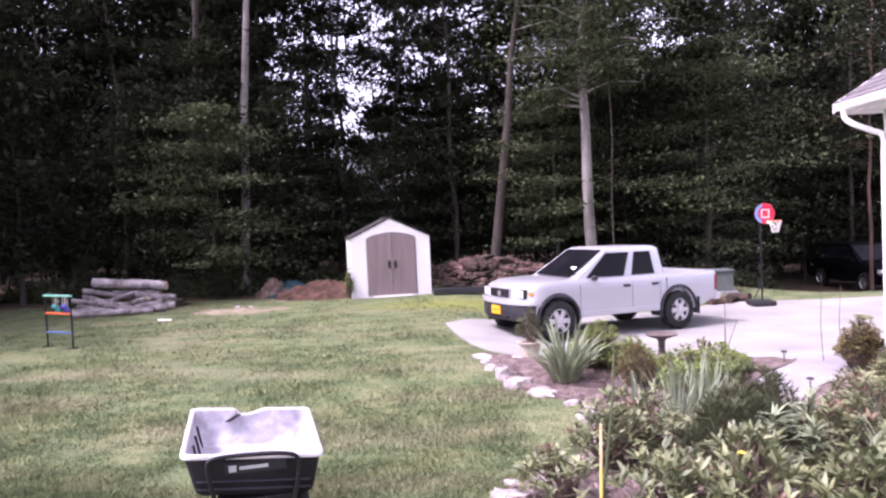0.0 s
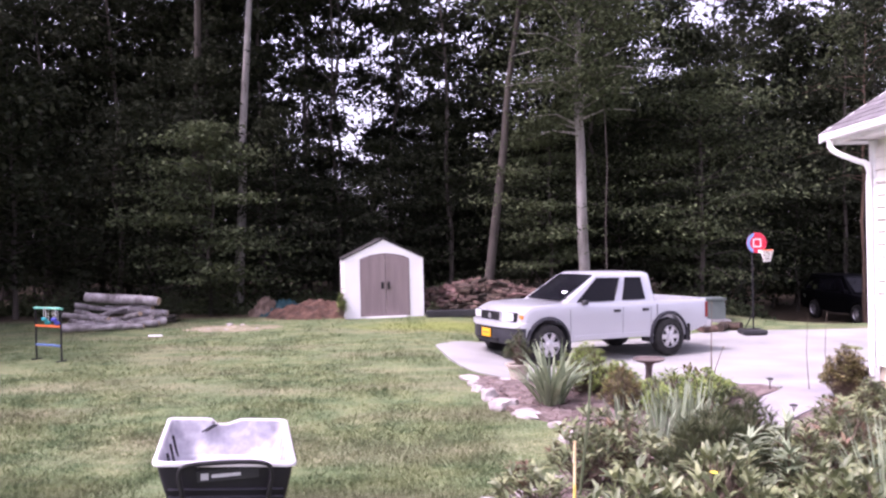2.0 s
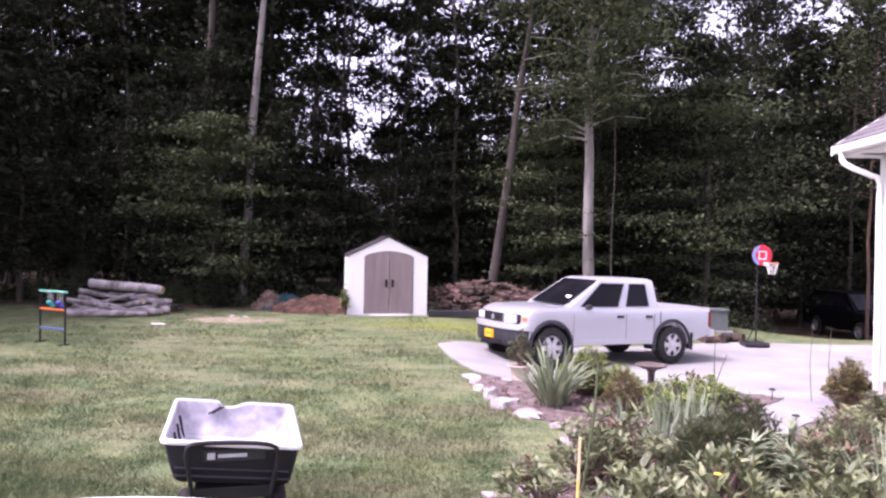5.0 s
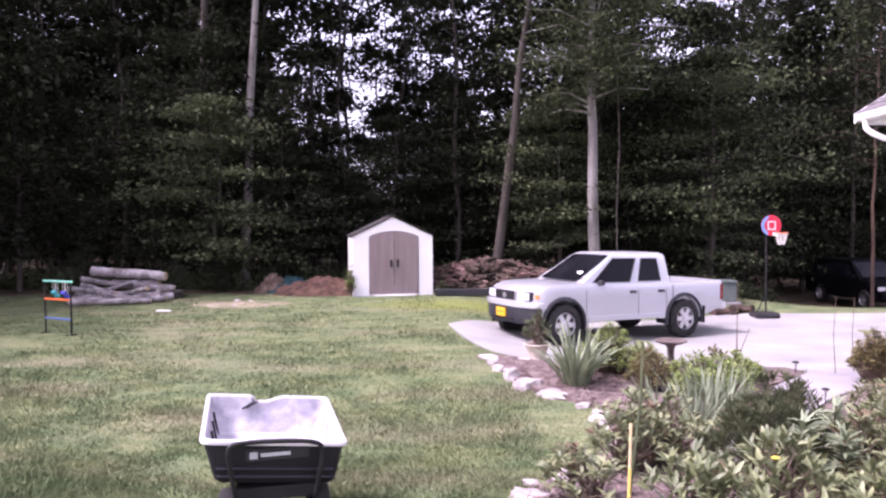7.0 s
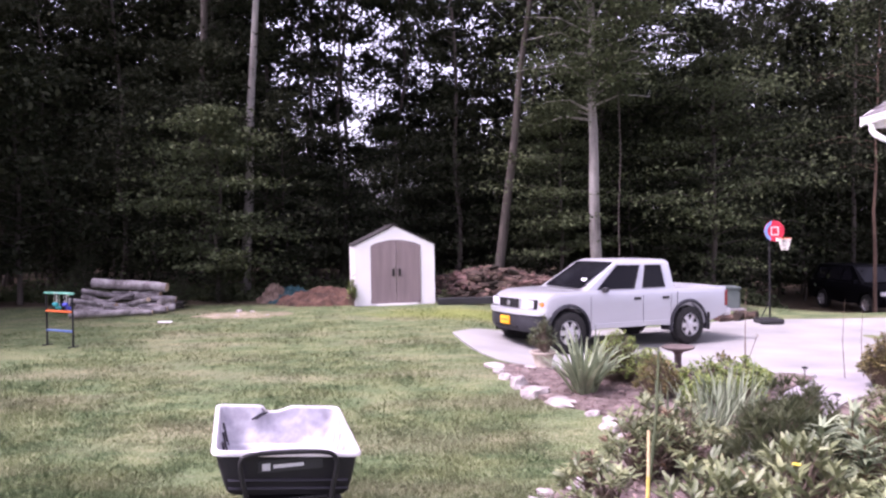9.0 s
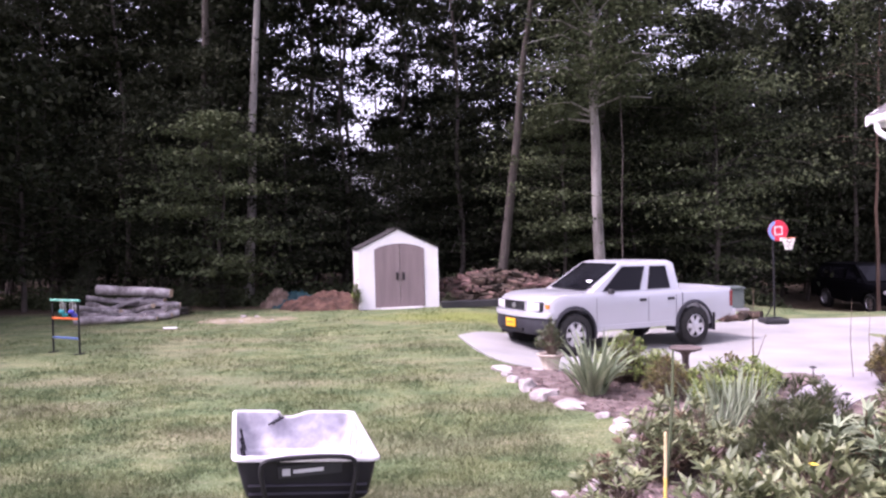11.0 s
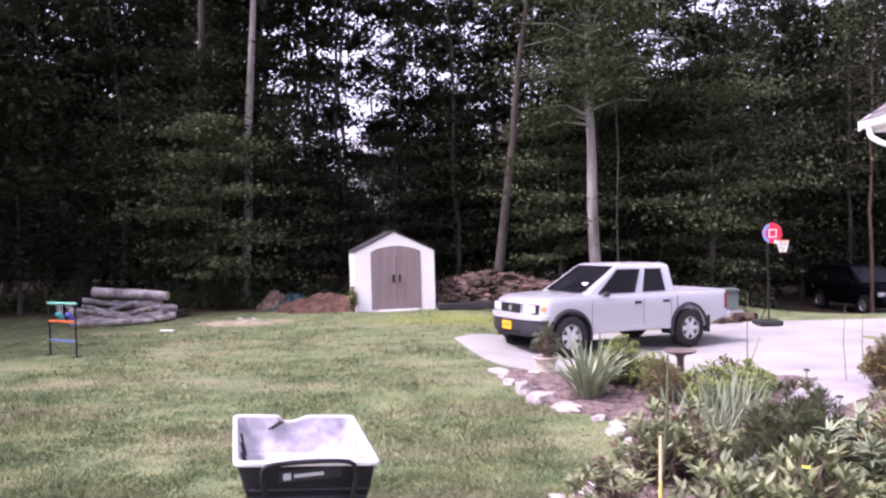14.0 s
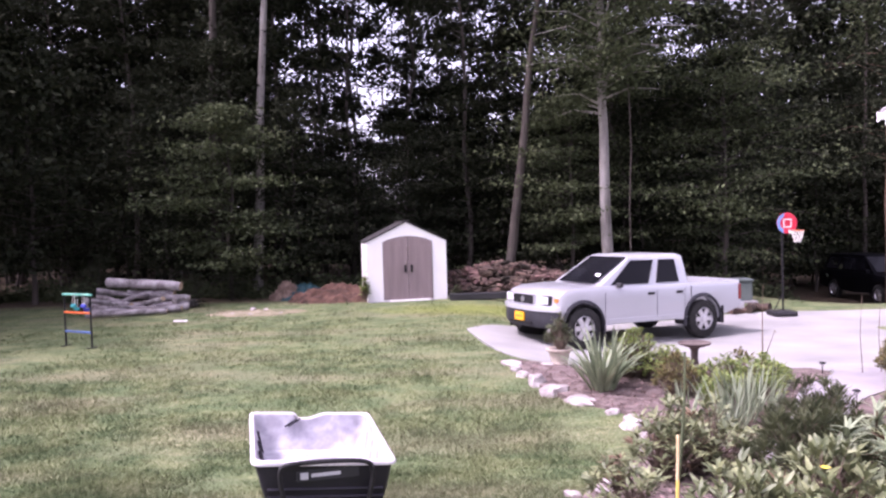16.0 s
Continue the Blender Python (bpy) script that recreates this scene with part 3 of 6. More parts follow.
# ---- house ----
def build_house():
    gz = g(5.6, 8) + 0.03
    ob = thing("house", pose(5.56, 8.58, gz), "single-storey house clad in cream lap siding with white gutter", "house")
    L, D, H = 7.5, 8.0, 3.03      # runs towards -y by L, depth D along +x, eave height
    part("foundation", box(0.03, D, -L, -0.03, -0.08, 0.42), M["foundation"], ob, "tan concrete foundation")
    part("wall", box(0.02, D, -L, -0.02, 0.42, H + 0.03), M["siding"], ob)
    part("corner_trim", box(-0.02, 0.1, -0.1, 0.02, 0.4, H + 0.028, 0.004), M["white_paint"], ob, "white corner trim board")
    for i in range(18):
        z = 0.43 + i * 0.142
        bm = bmesh.new()
        v = [bm.verts.new(p) for p in ((-0.018, -0.102, z), (-0.018, -L, z), (0.018, -L, z), (0.018, -0.102, z),
                                       (0.004, -0.102, z + 0.141), (0.004, -L, z + 0.141), (0.018, -L, z + 0.141), (0.018, -0.102, z + 0.141))]
        for f in ((0, 1, 2, 3), (7, 6, 5, 4), (0, 4, 5, 1), (3, 2, 6, 7), (0, 3, 7, 4), (1, 5, 6, 2)):
            bm.faces.new([v[k] for k in f])
        part("siding_board", bm, M["siding"], ob)
    part("soffit", box(-0.30, 0.3, -L - 0.3, 0.32, H + 0.03, H + 0.07), M["white_paint"], ob, "white soffit")
    part("fascia", box(-0.32, -0.28, -L - 0.3, 0.32, H + 0.045, H + 0.17), M["white_paint"], ob, "white fascia board")
    prof = [(-0.32, 0.165), (-0.425, 0.165), (-0.43, 0.15), (-0.415, 0.12), (-0.405, 0.085), (-0.325, 0.075)]
    bm = bmesh.new()
    r0 = [bm.verts.new((x, 0.36, H + z)) for x, z in prof]
    r1 = [bm.verts.new((x, -L - 0.3, H + z)) for x, z in prof]
    for k in range(len(prof)):
        k2 = (k + 1) % len(prof)
        bm.faces.new((r0[k], r0[k2], r1[k2], r1[k]))
    bm.faces.new(r0[::-1])
    bm.faces.new(r1)
    part("gutter", bm, M["white_paint"], ob, "white metal gutter")
    pts = smoothed([(-0.37, 0.22, H + 0.08), (-0.365, 0.21, H - 0.02), (-0.30, 0.15, H - 0.10), (-0.14, 0.04, H - 0.20), (-0.06, -0.04, H - 0.29), (-0.065, -0.05, H - 0.7), (-0.065, -0.05, 0.3)], 26)
    part("downspout", tube(pts, 0.033, 10), M["white_paint"], ob, "white curved downspout", smooth=True)
    # roof: courses of shingles on the slope above the gutter
    slope, run = 0.62, D / 2 + 0.41
    bm = bmesh.new()
    for sx in (0, 1):
        xs = (-0.41, -0.41 + run) if sx == 0 else (D + 0.41, D + 0.41 - run)
        z0, z1 = H + 0.165, H + 0.165 + slope * run
        a = [bm.verts.new((xs[i], y, z)) for i, y, z in ((0, 0.33, z0), (0, -L - 0.3, z0), (1, -L - 0.3, z1), (1, 0.33, z1))]
        b = [bm.verts.new(v.co - Vector((0, 0, 0.05))) for v in a]
        bm.faces.new(a)
        bm.faces.new(b[::-1])
        for k in range(4):
            bm.faces.new((a[k], b[k], b[(k + 1) % 4], a[(k + 1) % 4]))
    part("roof", bm, M["shingle"], ob, "grey asphalt shingle roof")
    bm = bmesh.new()
    rnd = random.Random(4)
    for c in range(16):
        x0 = -0.43 + c * 0.14
        y = 0.34
        while y > -4:
            w = rnd.uniform(0.2, 0.34)
            zz = H + 0.17 + slope * (x0 + 0.41) + rnd.uniform(0.004, 0.012)
            v = [bm.verts.new(p) for p in ((x0, y, zz + 0.012), (x0, y - w + 0.006, zz + 0.012), (x0 + 0.16, y - w + 0.006, zz + 0.16 * slope), (x0 + 0.16, y, zz + 0.16 * slope),
                                           (x0, y, zz), (x0, y - w + 0.006, zz))]
            bm.faces.new(v[:4])
            bm.faces.new((v[0], v[4], v[5], v[1]))
            y -= w
    sh_ = part("shingles", bm, M["shingle"], ob, "rows of grey shingles")
    sh_["kind"] = "stuff"
    bm = bmesh.new()
    tri = [(-0.35, 0.3, H + 0.03), (D + 0.35, 0.3, H + 0.03), (D / 2, 0.3, H + 0.08 + slope * (D / 2 + 0.35))]
    a = [bm.verts.new((x, -0.02, z)) for x, y, z in tri]
    b = [bm.verts.new((x, -0.14, z)) for x, y, z in tri]
    bm.faces.new(a[::-1])
    bm.faces.new(b)
    for k in range(3):
        bm.faces.new((a[k], a[(k + 1) % 3], b[(k + 1) % 3], b[k]))
    part("gable", bm, M["siding"], ob)
    bm = bmesh.new()
    v = [bm.verts.new(p) for p in ((-0.43, 0.335, H + 0.055), (-0.43, 0.365, H + 0.055), (-0.43 + run, 0.365, H + 0.055 + slope * run), (-0.43 + run, 0.335, H + 0.055 + slope * run))]
    u = [bm.verts.new(q.co + Vector((0, 0, 0.115))) for q in v]
    bm.faces.new(v[::-1])
    bm.faces.new(u)
    for k in range(4):
        bm.faces.new((v[k], v[(k + 1) % 4], u[(k + 1) % 4], u[k]))
    part("rake_board", bm, M["white_paint"], ob, "white rake board")


build_house()


# ---- shed ----
def build_shed():
    W, D, E, A = 2.14, 2.05, 1.6, 2.11
    ob = thing("garden_shed", pose(-2.36, 19.45, g(-1.5, 19.5) - 0.01, 0, 0, 11.5), "white resin garden shed with closed taupe double doors", "shed")

    def ring(y, x0, x1, e, a):
        return [(x0, y, 0), (x1, y, 0), (x1, y, e), (W / 2, y, a), (x0, y, e)]
    # front wall with an arched opening behind the doors
    bm = bmesh.new()
    dw0, dw1, dh, da = 0.42, 1.76, 1.60, 1.745
    arch = [(dw0, 0.05)] + [(dw0 + (dw1 - dw0) * k / 12, dh + (da - dh) * math.sin(math.pi * k / 12) ** 0.8) for k in range(13)] + [(dw1, 0.05)]
    outer = [(0, 0), (0, E), (W / 2, A), (W, E), (W, 0)]
    for y, flip in ((0.0, False), (0.06, True)):
        o = [bm.verts.new((x, y, z)) for x, z in outer]
        i_ = [bm.verts.new((x, y, z)) for x, z in arch]
        fs = [(o[0], o[1], i_[1], i_[0]), (o[1], o[2], *[i_[k] for k in range(7, 0, -1)]), (o[2], o[3], *[i_[k] for k in range(13, 6, -1)]), (o[3], o[4], i_[14], i_[13]), (o[4], o[0], i_[0], i_[14])]
        for f in fs:
            bm.faces.new(f[::-1] if flip else f)
        if not flip:
            first = (o, i_)
    for k in range(5):
        a, b = first[0][k], first[0][(k + 1) % 5]
        bm.faces.new((b, a, o[k], o[(k + 1) % 5]))
    for k in range(14):
        bm.faces.new((first[1][k], first[1][k + 1], i_[k + 1], i_[k]))
    bmesh.ops.recalc_face_normals(bm, faces=bm.faces)
    part("front_wall", bm, M["shed_white"], ob)
    for nm, x0, x1, y0, y1 in (("side_wall", 0.0, 0.05, 0.062, D), ("side_wall", W - 0.05, W, 0.062, D), ("rear_wall", 0.052, W - 0.052, D - 0.05, D)):
        bm = box(x0, x1, y0, y1, 0, E)
        part(nm, bm, M["shed_white"], ob)
    for k in range(7):
        y = 0.2 + k * 0.27
        part("wall_rib", box(-0.012, -0.001, y, y + 0.13, 0.05, E - 0.06, 0.004), M["shed_white"], ob)
    # doors
    for sgn in (0, 1):
        x0, x1 = (dw0 + 0.008, W / 2 + 0.04 - 0.012) if sgn == 0 else (W / 2 + 0.04 - 0.004, dw1 - 0.008)
        pts = [(x0 + (x1 - x0) * k / 8) for k in range(9)]
        top = [dh - 0.012 + (da - dh) * math.sin(math.pi * (x - dw0) / (dw1 - dw0)) ** 0.8 for x in pts]
        loop = [(x0, 0.06)] + list(zip(pts, top)) + [(x1, 0.06)]
        bm = bmesh.new()
        a = [bm.verts.new((x, -0.018, z)) for x, z in loop]
        b = [bm.verts.new((x, 0.02, z)) for x, z in loop]
        bm.faces.new(a[::-1])
        bm.faces.new(b)
        for k in range(len(loop)):
            k2 = (k + 1) % len(loop)
            bm.faces.new((a[k], a[k2], b[k2], b[k]))
        bmesh.ops.recalc_face_normals(bm, faces=bm.faces)
        d = part("door", bm, M["shed_brown"], ob, "taupe resin shed door")
        for k in range(4):
            xx = x0 + 0.05 + k * (x1 - x0 - 0.06) / 4
            part("door_plank", box(xx, xx + (x1 - x0 - 0.06) / 4 - 0.014, -0.026, -0.019, 0.1, 1.5, 0.003), M["shed_brown"], d)
        hx = W / 2 + 0.02 + (-0.075 if sgn == 0 else 0.095)
        part("handle", box(hx - 0.03, hx + 0.03, -0.06, -0.027, 0.78, 0.98, 0.012), M["black_metal"], d, "dark pull handle")
    part("door_sill", box(dw0 + 0.15, dw1 - 0.1, -0.1, -0.005, 0.0, 0.05, 0.008), M["shed_white"], ob)
    # roof panels
    for sgn in (-1, 1):
        bm = bmesh.new()
        xo, zo = W / 2 + sgn * (W / 2 + 0.03), E - 0.005
        for y0, y1 in ((-0.03, D + 0.03),):
            a = [bm.verts.new(p) for p in ((xo, y0, zo), (xo, y1, zo), (W / 2, y1, A + 0.01), (W / 2, y0, A + 0.01))]
            b = [bm.verts.new(v.co + Vector((0, 0, 0.035))) for v in a]
            bm.faces.new(a[::-1])
            bm.faces.new(b)
            for k in range(4):
                bm.faces.new((a[k], a[(k + 1) % 4], b[(k + 1) % 4], b[k]))
        bmesh.ops.recalc_face_normals(bm, faces=bm.faces)
        part("roof_panel", bm, M["shed_roof"], ob, "dark grey textured roof panel")
    part("ridge_cap", box(W / 2 - 0.08, W / 2 + 0.08, -0.03, D + 0.03, A + 0.02, A + 0.055, 0.012), M["shed_roof"], ob)


build_shed()


# ---- vehicles ----
def wheel(parent, x, y, r, w, side, rim_label):
    """A tyre with its rim; side: +1 for the outer face towards +y."""
    m = Matrix.Translation((x, y, r)) @ Matrix.Rotation(radians(-90 * side), 4, "X")
    prof = [(r * 0.58, -w / 2), (r * 0.86, -w / 2), (r * 0.97, -w * 0.4), (r, -w * 0.25), (r, w * 0.25), (r * 0.97, w * 0.4), (r * 0.86, w / 2), (r * 0.62, w / 2), (r * 0.6, w * 0.35)]
    ob = part("wheel", revolve(prof, 32, m=m), M["rubber"], parent, "black all-terrain tyre on a silver rim", smooth=True)
    bm = bmesh.new()
    for k in range(28):
        a = k * math.tau / 28
        q = m @ Matrix.Rotation(a, 4, "Z") @ Matrix.Translation((r * 0.995, 0, (k % 2 - 0.5) * w * 0.35))
        bmesh.ops.create_cube(bm, size=1, matrix=q @ Matrix.Diagonal((0.02, r * 0.13, w * 0.3, 1)))
    part("tread", bm, M["rubber"], ob)
    bm = revolve([(r * 0.6, w * 0.44), (r * 0.57, w * 0.46), (r * 0.53, w * 0.3), (r * 0.5, w * 0.2)], 32, m=m)
    bmesh.ops.delete(bm, geom=[f for f in bm.faces if len(f.verts) > 4], context="FACES")
    part("rim", bm, M["chrome"], ob, rim_label, smooth=True)
    part("brake_disc", revolve([(r * 0.5, w * 0.12), (0.001, w * 0.14)], 20, m=m), M["black_metal"], ob)
    bm = bmesh.new()
    for k in range(6):
        q = m @ Matrix.Rotation(k * math.tau / 6, 4, "Z") @ Matrix.Translation((r * 0.33, 0, w * 0.33))
        bmesh.ops.create_cube(bm, size=1, matrix=q @ Matrix.Diagonal((r * 0.42, r * 0.24, w * 0.12, 1)))
    revolve([(r * 0.22, w * 0.3), (r * 0.2, w * 0.46), (r * 0.12, w * 0.5), (0.001, w * 0.5)], 16, bm, m)
    part("spokes", bm, M["chrome"], ob, rim_label)
    return ob


def arch_points(cx, cz, r, n=12):
    """From the front foot of a wheel arch over its top to the rear foot."""
    return [(cx + r * math.cos(math.pi * k / n), cz + r * math.sin(math.pi * k / n)) for k in range(n + 1)]


def hull(layers):
    """Skins between outlines of equal count, each a list of points, capped at both ends."""
    bm = bmesh.new()
    rows = [[bm.verts.new(p) for p in lay] for lay in layers]
    k_ = len(rows[0])
    for a, b in zip(rows, rows[1:]):
        for k in range(k_):
            k2 = (k + 1) % k_
            bm.faces.new((a[k], a[k2], b[k2], b[k]))
    bm.faces.new(rows[0][::-1])
    bm.faces.new(rows[-1])
    bmesh.ops.remove_doubles(bm, verts=bm.verts, dist=0.0005)
    bmesh.ops.recalc_face_normals(bm, faces=bm.faces)
    return bm


def plate_on(quad, name, mat, parent, label="", thick=0.012, n=(0, 1, 0)):
    """A thin pane through four corners."""
    nv = Vector(n) * thick
    bm = bmesh.new()
    a = [bm.verts.new(Vector(p) + nv) for p in quad]
    b = [bm.verts.new(Vector(p) - nv) for p in quad]
    bm.faces.new(a)
    bm.faces.new(b[::-1])
    for k in range(len(quad)):
        k2 = (k + 1) % len(quad)
        bm.faces.new((a[k], b[k], b[k2], a[k2]))
    bmesh.ops.recalc_face_normals(bm, faces=bm.faces)
    return part(name, bm, mat, parent, label)


def build_truck():
    ob = thing("pickup_truck", pose(1.93, 14.0, g(2.3, 13.3) + 0.03, 0, -1.15, 207.3), "silver crew-cab pickup truck parked on the driveway", "pickup truck")

    def outline(bed, dz, nose):
        top = [(0.78 - nose, 0.74), (0.75 - nose, 0.985), (0.64 - nose, 1.06), (0.3, 1.115), (-0.2, 1.14), (-0.42, 1.145), (-1.2, 1.115), (-2.51, 1.119),
               (-2.53, bed), (-3.80, bed), (-3.82, 1.134), (-3.88, 1.137)]
        low = [(-3.90, 0.62), (-3.86, 0.56)] + arch_points(-2.82, 0.38, 0.45)[::-1] + [(-1.9, 0.42), (-1.0, 0.42)] + arch_points(0.05, 0.38, 0.45)[::-1] + [(0.515, 0.44), (max(0.53, 0.76 - nose), 0.5)]
        return [(x, z - (dz if z > 0.9 else 0)) for x, z in top] + low
    lay = []
    for y, dz, bed_, nose in ((-0.86, 0.09, 1.125, 0.25), (-0.84, 0.035, 1.125, 0.21), (-0.825, 0, 1.125, 0.19), (-0.80, 0, 1.125, 0.165), (-0.799, 0, 0.72, 0.165), (-0.4, -0.01, 0.72, 0.035), (0, -0.012, 0.72, 0.0), (0.4, -0.01, 0.72, 0.035),
                             (0.799, 0, 0.72, 0.165), (0.80, 0, 1.125, 0.165), (0.825, 0, 1.125, 0.19), (0.84, 0.035, 1.125, 0.21), (0.86, 0.09, 1.125, 0.25)):
        lay.append([(x, y, z) for x, z in outline(bed_, dz, nose)])
    part("body", hull(lay), M["truck_paint"], ob, "silver painted body with open bed", smooth=True, sharp=30)
    part("bed_liner", box(-3.79, -2.55, -0.79, 0.79, 0.724, 0.75), M["dark_plastic"], ob, "black bed liner")
    part("bed_rail_cap", box(-3.86, -2.55, -0.875, -0.655, 1.09, 1.185, 0.012), M["black_metal"], ob, "black rail cap")
    for s in (-1, 1):
        part("bed_liner_side", box(-3.79, -2.55, min(s * 0.755, s * 0.795), max(s * 0.755, s * 0.795), 0.752, 1.12), M["black_metal"], ob, "black bed liner side")
        for cx in (0.05, -2.82):
            bm = bmesh.new()
            pr = [[bm.verts.new((cx + 0.446 * math.cos(math.pi * k / 12), s * y, 0.382 + 0.446 * math.sin(math.pi * k / 12))) for k in range(13)] for y in (0.3, 0.84)]
            for k in range(12):
                bm.faces.new((pr[0][k], pr[0][k + 1], pr[1][k + 1], pr[1][k]))
            bm.faces.new(pr[0])
            part("wheel_liner", bm, M["dark_plastic"], ob, "black wheel well liner")
    part("bed_front_panel", box(-2.58, -2.535, -0.7, 0.7, 0.75, 1.2), M["dark_plastic"], ob)
    part("chassis", box(-3.7, 0.6, -0.5, 0.5, 0.36, 0.5), M["black_metal"], ob, "dark underbody frame")
    part("axle", tube([(0.05, -0.7, 0.37), (0.05, 0.7, 0.37)], 0.05), M["black_metal"], ob)
    part("axle", tube([(-2.82, -0.7, 0.37), (-2.82, 0.7, 0.37)], 0.07), M["black_metal"], ob)
    # cab
    B = lambda u, v, s: (Vector((-0.29, 0.77 * s, 1.10)).lerp(Vector((-2.52, 0.78 * s, 1.10)), u)).lerp(Vector((-1.12, 0.61 * s, 1.695)).lerp(Vector((-2.49, 0.62 * s, 1.69)), u), v)
    rows = []
    for v, ins in ((0, 0), (0.5, 0), (0.94, 0.0), (1.0, 0.02)):
        r, l = [], []
        for u in (0, 0.25, 0.5, 0.75, 1):
            r.append(B(u, v, 1) + Vector((0, -ins, 0)))
            l.append(B(u, v, -1) + Vector((0, ins, 0)))
        front = [l[0].lerp(r[0], 0.5) + Vector((0.07 * (1 - 0.2 * v), 0, 0.012 * (1 - v)))]
        rows.append(r + l[::-1] + front)
    rows.append([Vector((p.x + (0.06 if p.x < -1.7 else -0.1), p.y * 0.85, 1.735)) for p in rows[-1]])
    rows.append([Vector((-1.65 + (p.x + 1.65) * 0.6, p.y * 0.4, 1.75)) for p in rows[-1]])
    part("cab", hull(rows), M["truck_paint"], ob, "silver cab roof and pillars", smooth=True, sharp=28)
    for s in (1, -1):
        nrm = (0, s * 0.96, 0.27)
        for nm, corners in (("front_door_window", ((0.085, 0.09), (0.49, 0.09), (0.425, 0.87), (0.055, 0.87))), ("rear_door_window", ((0.578, 0.10), (0.86, 0.11), (0.80, 0.87), (0.515, 0.87)))):
            q = [B(u, v, s) for u, v in corners]
            fr = plate_on(q, nm, M["glass"], ob, "dark side window", 0.008, nrm)
            for k in range(4):
                a, b = q[k], q[(k + 1) % 4]
                part("seal", tube([a + Vector(nrm) * 0.008, b + Vector(nrm) * 0.008], 0.009, 6), M["dark_plastic"], fr)
        for x in (-0.44, -1.665, -2.36):
            part("door_seam", box(x - 0.0025, x + 0.0025, min(s * 0.855, s * 0.862), max(s * 0.855, s * 0.864), 0.5, 1.02), M["black_metal"], ob)
        part("door_seam", box(-2.528, -2.514, min(s * 0.855, s * 0.865), max(s * 0.855, s * 0.865), 0.45, 1.06), M["black_metal"], ob)
        for x in (-1.52, -2.22):
            part("door_handle", box(x - 0.075, x + 0.075, min(s * 0.85, s * 0.89), max(s * 0.85, s * 0.89), 0.93, 0.985, 0.012), M["dark_plastic"], ob, "black door handle")
        part("side_mirror", box(-0.70, -0.61, min(s * 0.8, s * 0.93), max(s * 0.8, s * 0.93), 1.1, 1.2, 0.03), M["dark_plastic"], ob, "black side mirror")
        part("rocker_trim", box(-2.42, -0.5, min(s * 0.84, s * 0.868), max(s * 0.84, s * 0.868), 0.40, 0.5, 0.01), M["truck_paint"], ob)
        for cx in (0.05, -2.82):
            bm = bmesh.new()
            rows_ = []
            n = 16
            for k in range(n + 1):
                a = math.pi * (-0.08 + 1.16 * k / n)
                c, sn = math.cos(a), math.sin(a)
                rows_.append([bm.verts.new((cx + r * c, y, 0.38 + r * sn)) for y, r in ((s * 0.55, 0.44), (s * 0.89, 0.435), (s * 0.9, 0.45), (s * 0.89, 0.48), (s * 0.855, 0.505))])
            for a, b in zip(rows_, rows_[1:]):
                for k in range(4):
                    bm.faces.new((a[k], a[k + 1], b[k + 1], b[k]))
            bmesh.ops.recalc_face_normals(bm, faces=bm.faces)
            part("fender_flare", bm, M["flare"], ob, "dark grey plastic fender flare", smooth=True)
            wheel(ob, cx, s * 0.79, 0.37, 0.25, s, "silver alloy wheel")
        part("mud_flap", box(-3.34, -3.31, min(s * 0.68, s * 0.9), max(s * 0.68, s * 0.9), 0.26, 0.6), M["rubber"], ob)
        part("tail_lamp", box(-3.915, -3.83, min(s * 0.70, s * 0.865), max(s * 0.70, s * 0.865), 0.72, 1.06, 0.012), M["red_lamp"], ob, "red tail lamp")
        part("headlight", box(0.52, 0.715, min(s * 0.385, s * 0.70), max(s * 0.385, s * 0.70), 0.825, 0.985, 0.03), M["lamp_glass"], ob, "clear headlight")
        part("lamp_surround", box(0.5, 0.70, min(s * 0.372, s * 0.713), max(s * 0.372, s * 0.713), 0.815, 0.995, 0.03), M["flare"], ob, "dark gap round the headlight")
        part("turn_signal", box(0.42, 0.612, min(s * 0.715, s * 0.83), max(s * 0.715, s * 0.83), 0.86, 0.955, 0.025), M["amber"], ob, "amber turn signal")
    # windshield and rear window
    w = [Vector((-0.335, -0.55, 1.175)), Vector((-0.29, 0.0, 1.175)), Vector((-0.325, 0.55, 1.175)), Vector((-1.085, 0.535, 1.665)), Vector((-1.045, 0, 1.67)), Vector((-1.085, -0.50, 1.665))]
    gl = bmesh.new()
    a = [gl.verts.new(p + Vector((0.035, 0, 0.022))) for p in w]
    gl.faces.new((a[0], a[1], a[4], a[5]))
    gl.faces.new((a[1], a[2], a[3], a[4]))
    b = [gl.verts.new(p + Vector((0.015, 0, 0.005))) for p in w]
    gl.faces.new((b[5], b[4], b[1], b[0]))
    gl.faces.new((b[4], b[3], b[2], b[1]))
    for i, j in ((0, 1), (1, 2), (2, 3), (3, 4), (4, 5), (5, 0)):
        gl.faces.new((a[j], a[i], b[i], b[j]))
    bmesh.ops.recalc_face_normals(gl, faces=gl.faces)
    ws = part("windshield", gl, M["glass"], ob, "dark sloping windshield")
    plate_on([Vector((-0.46, 0.34, 1.305)) + Vector(d_) for d_ in ((0, 0, 0), (0, 0.16, 0), (-0.07, 0.155, 0.056), (-0.07, 0, 0.056))], "sticker", M["white_paint"], ws, "white sticker in the lower corner of the glass", 0.004, (0.6, 0, 0.8))
    part("wiper", tube([(-0.36, 0.25, 1.2), (-0.42, 0.6, 1.225)], 0.009, 6), M["black_metal"], ws)
    part("wiper", tube([(-0.34, -0.35, 1.205), (-0.34, 0.08, 1.225)], 0.009, 6), M["black_metal"], ws)
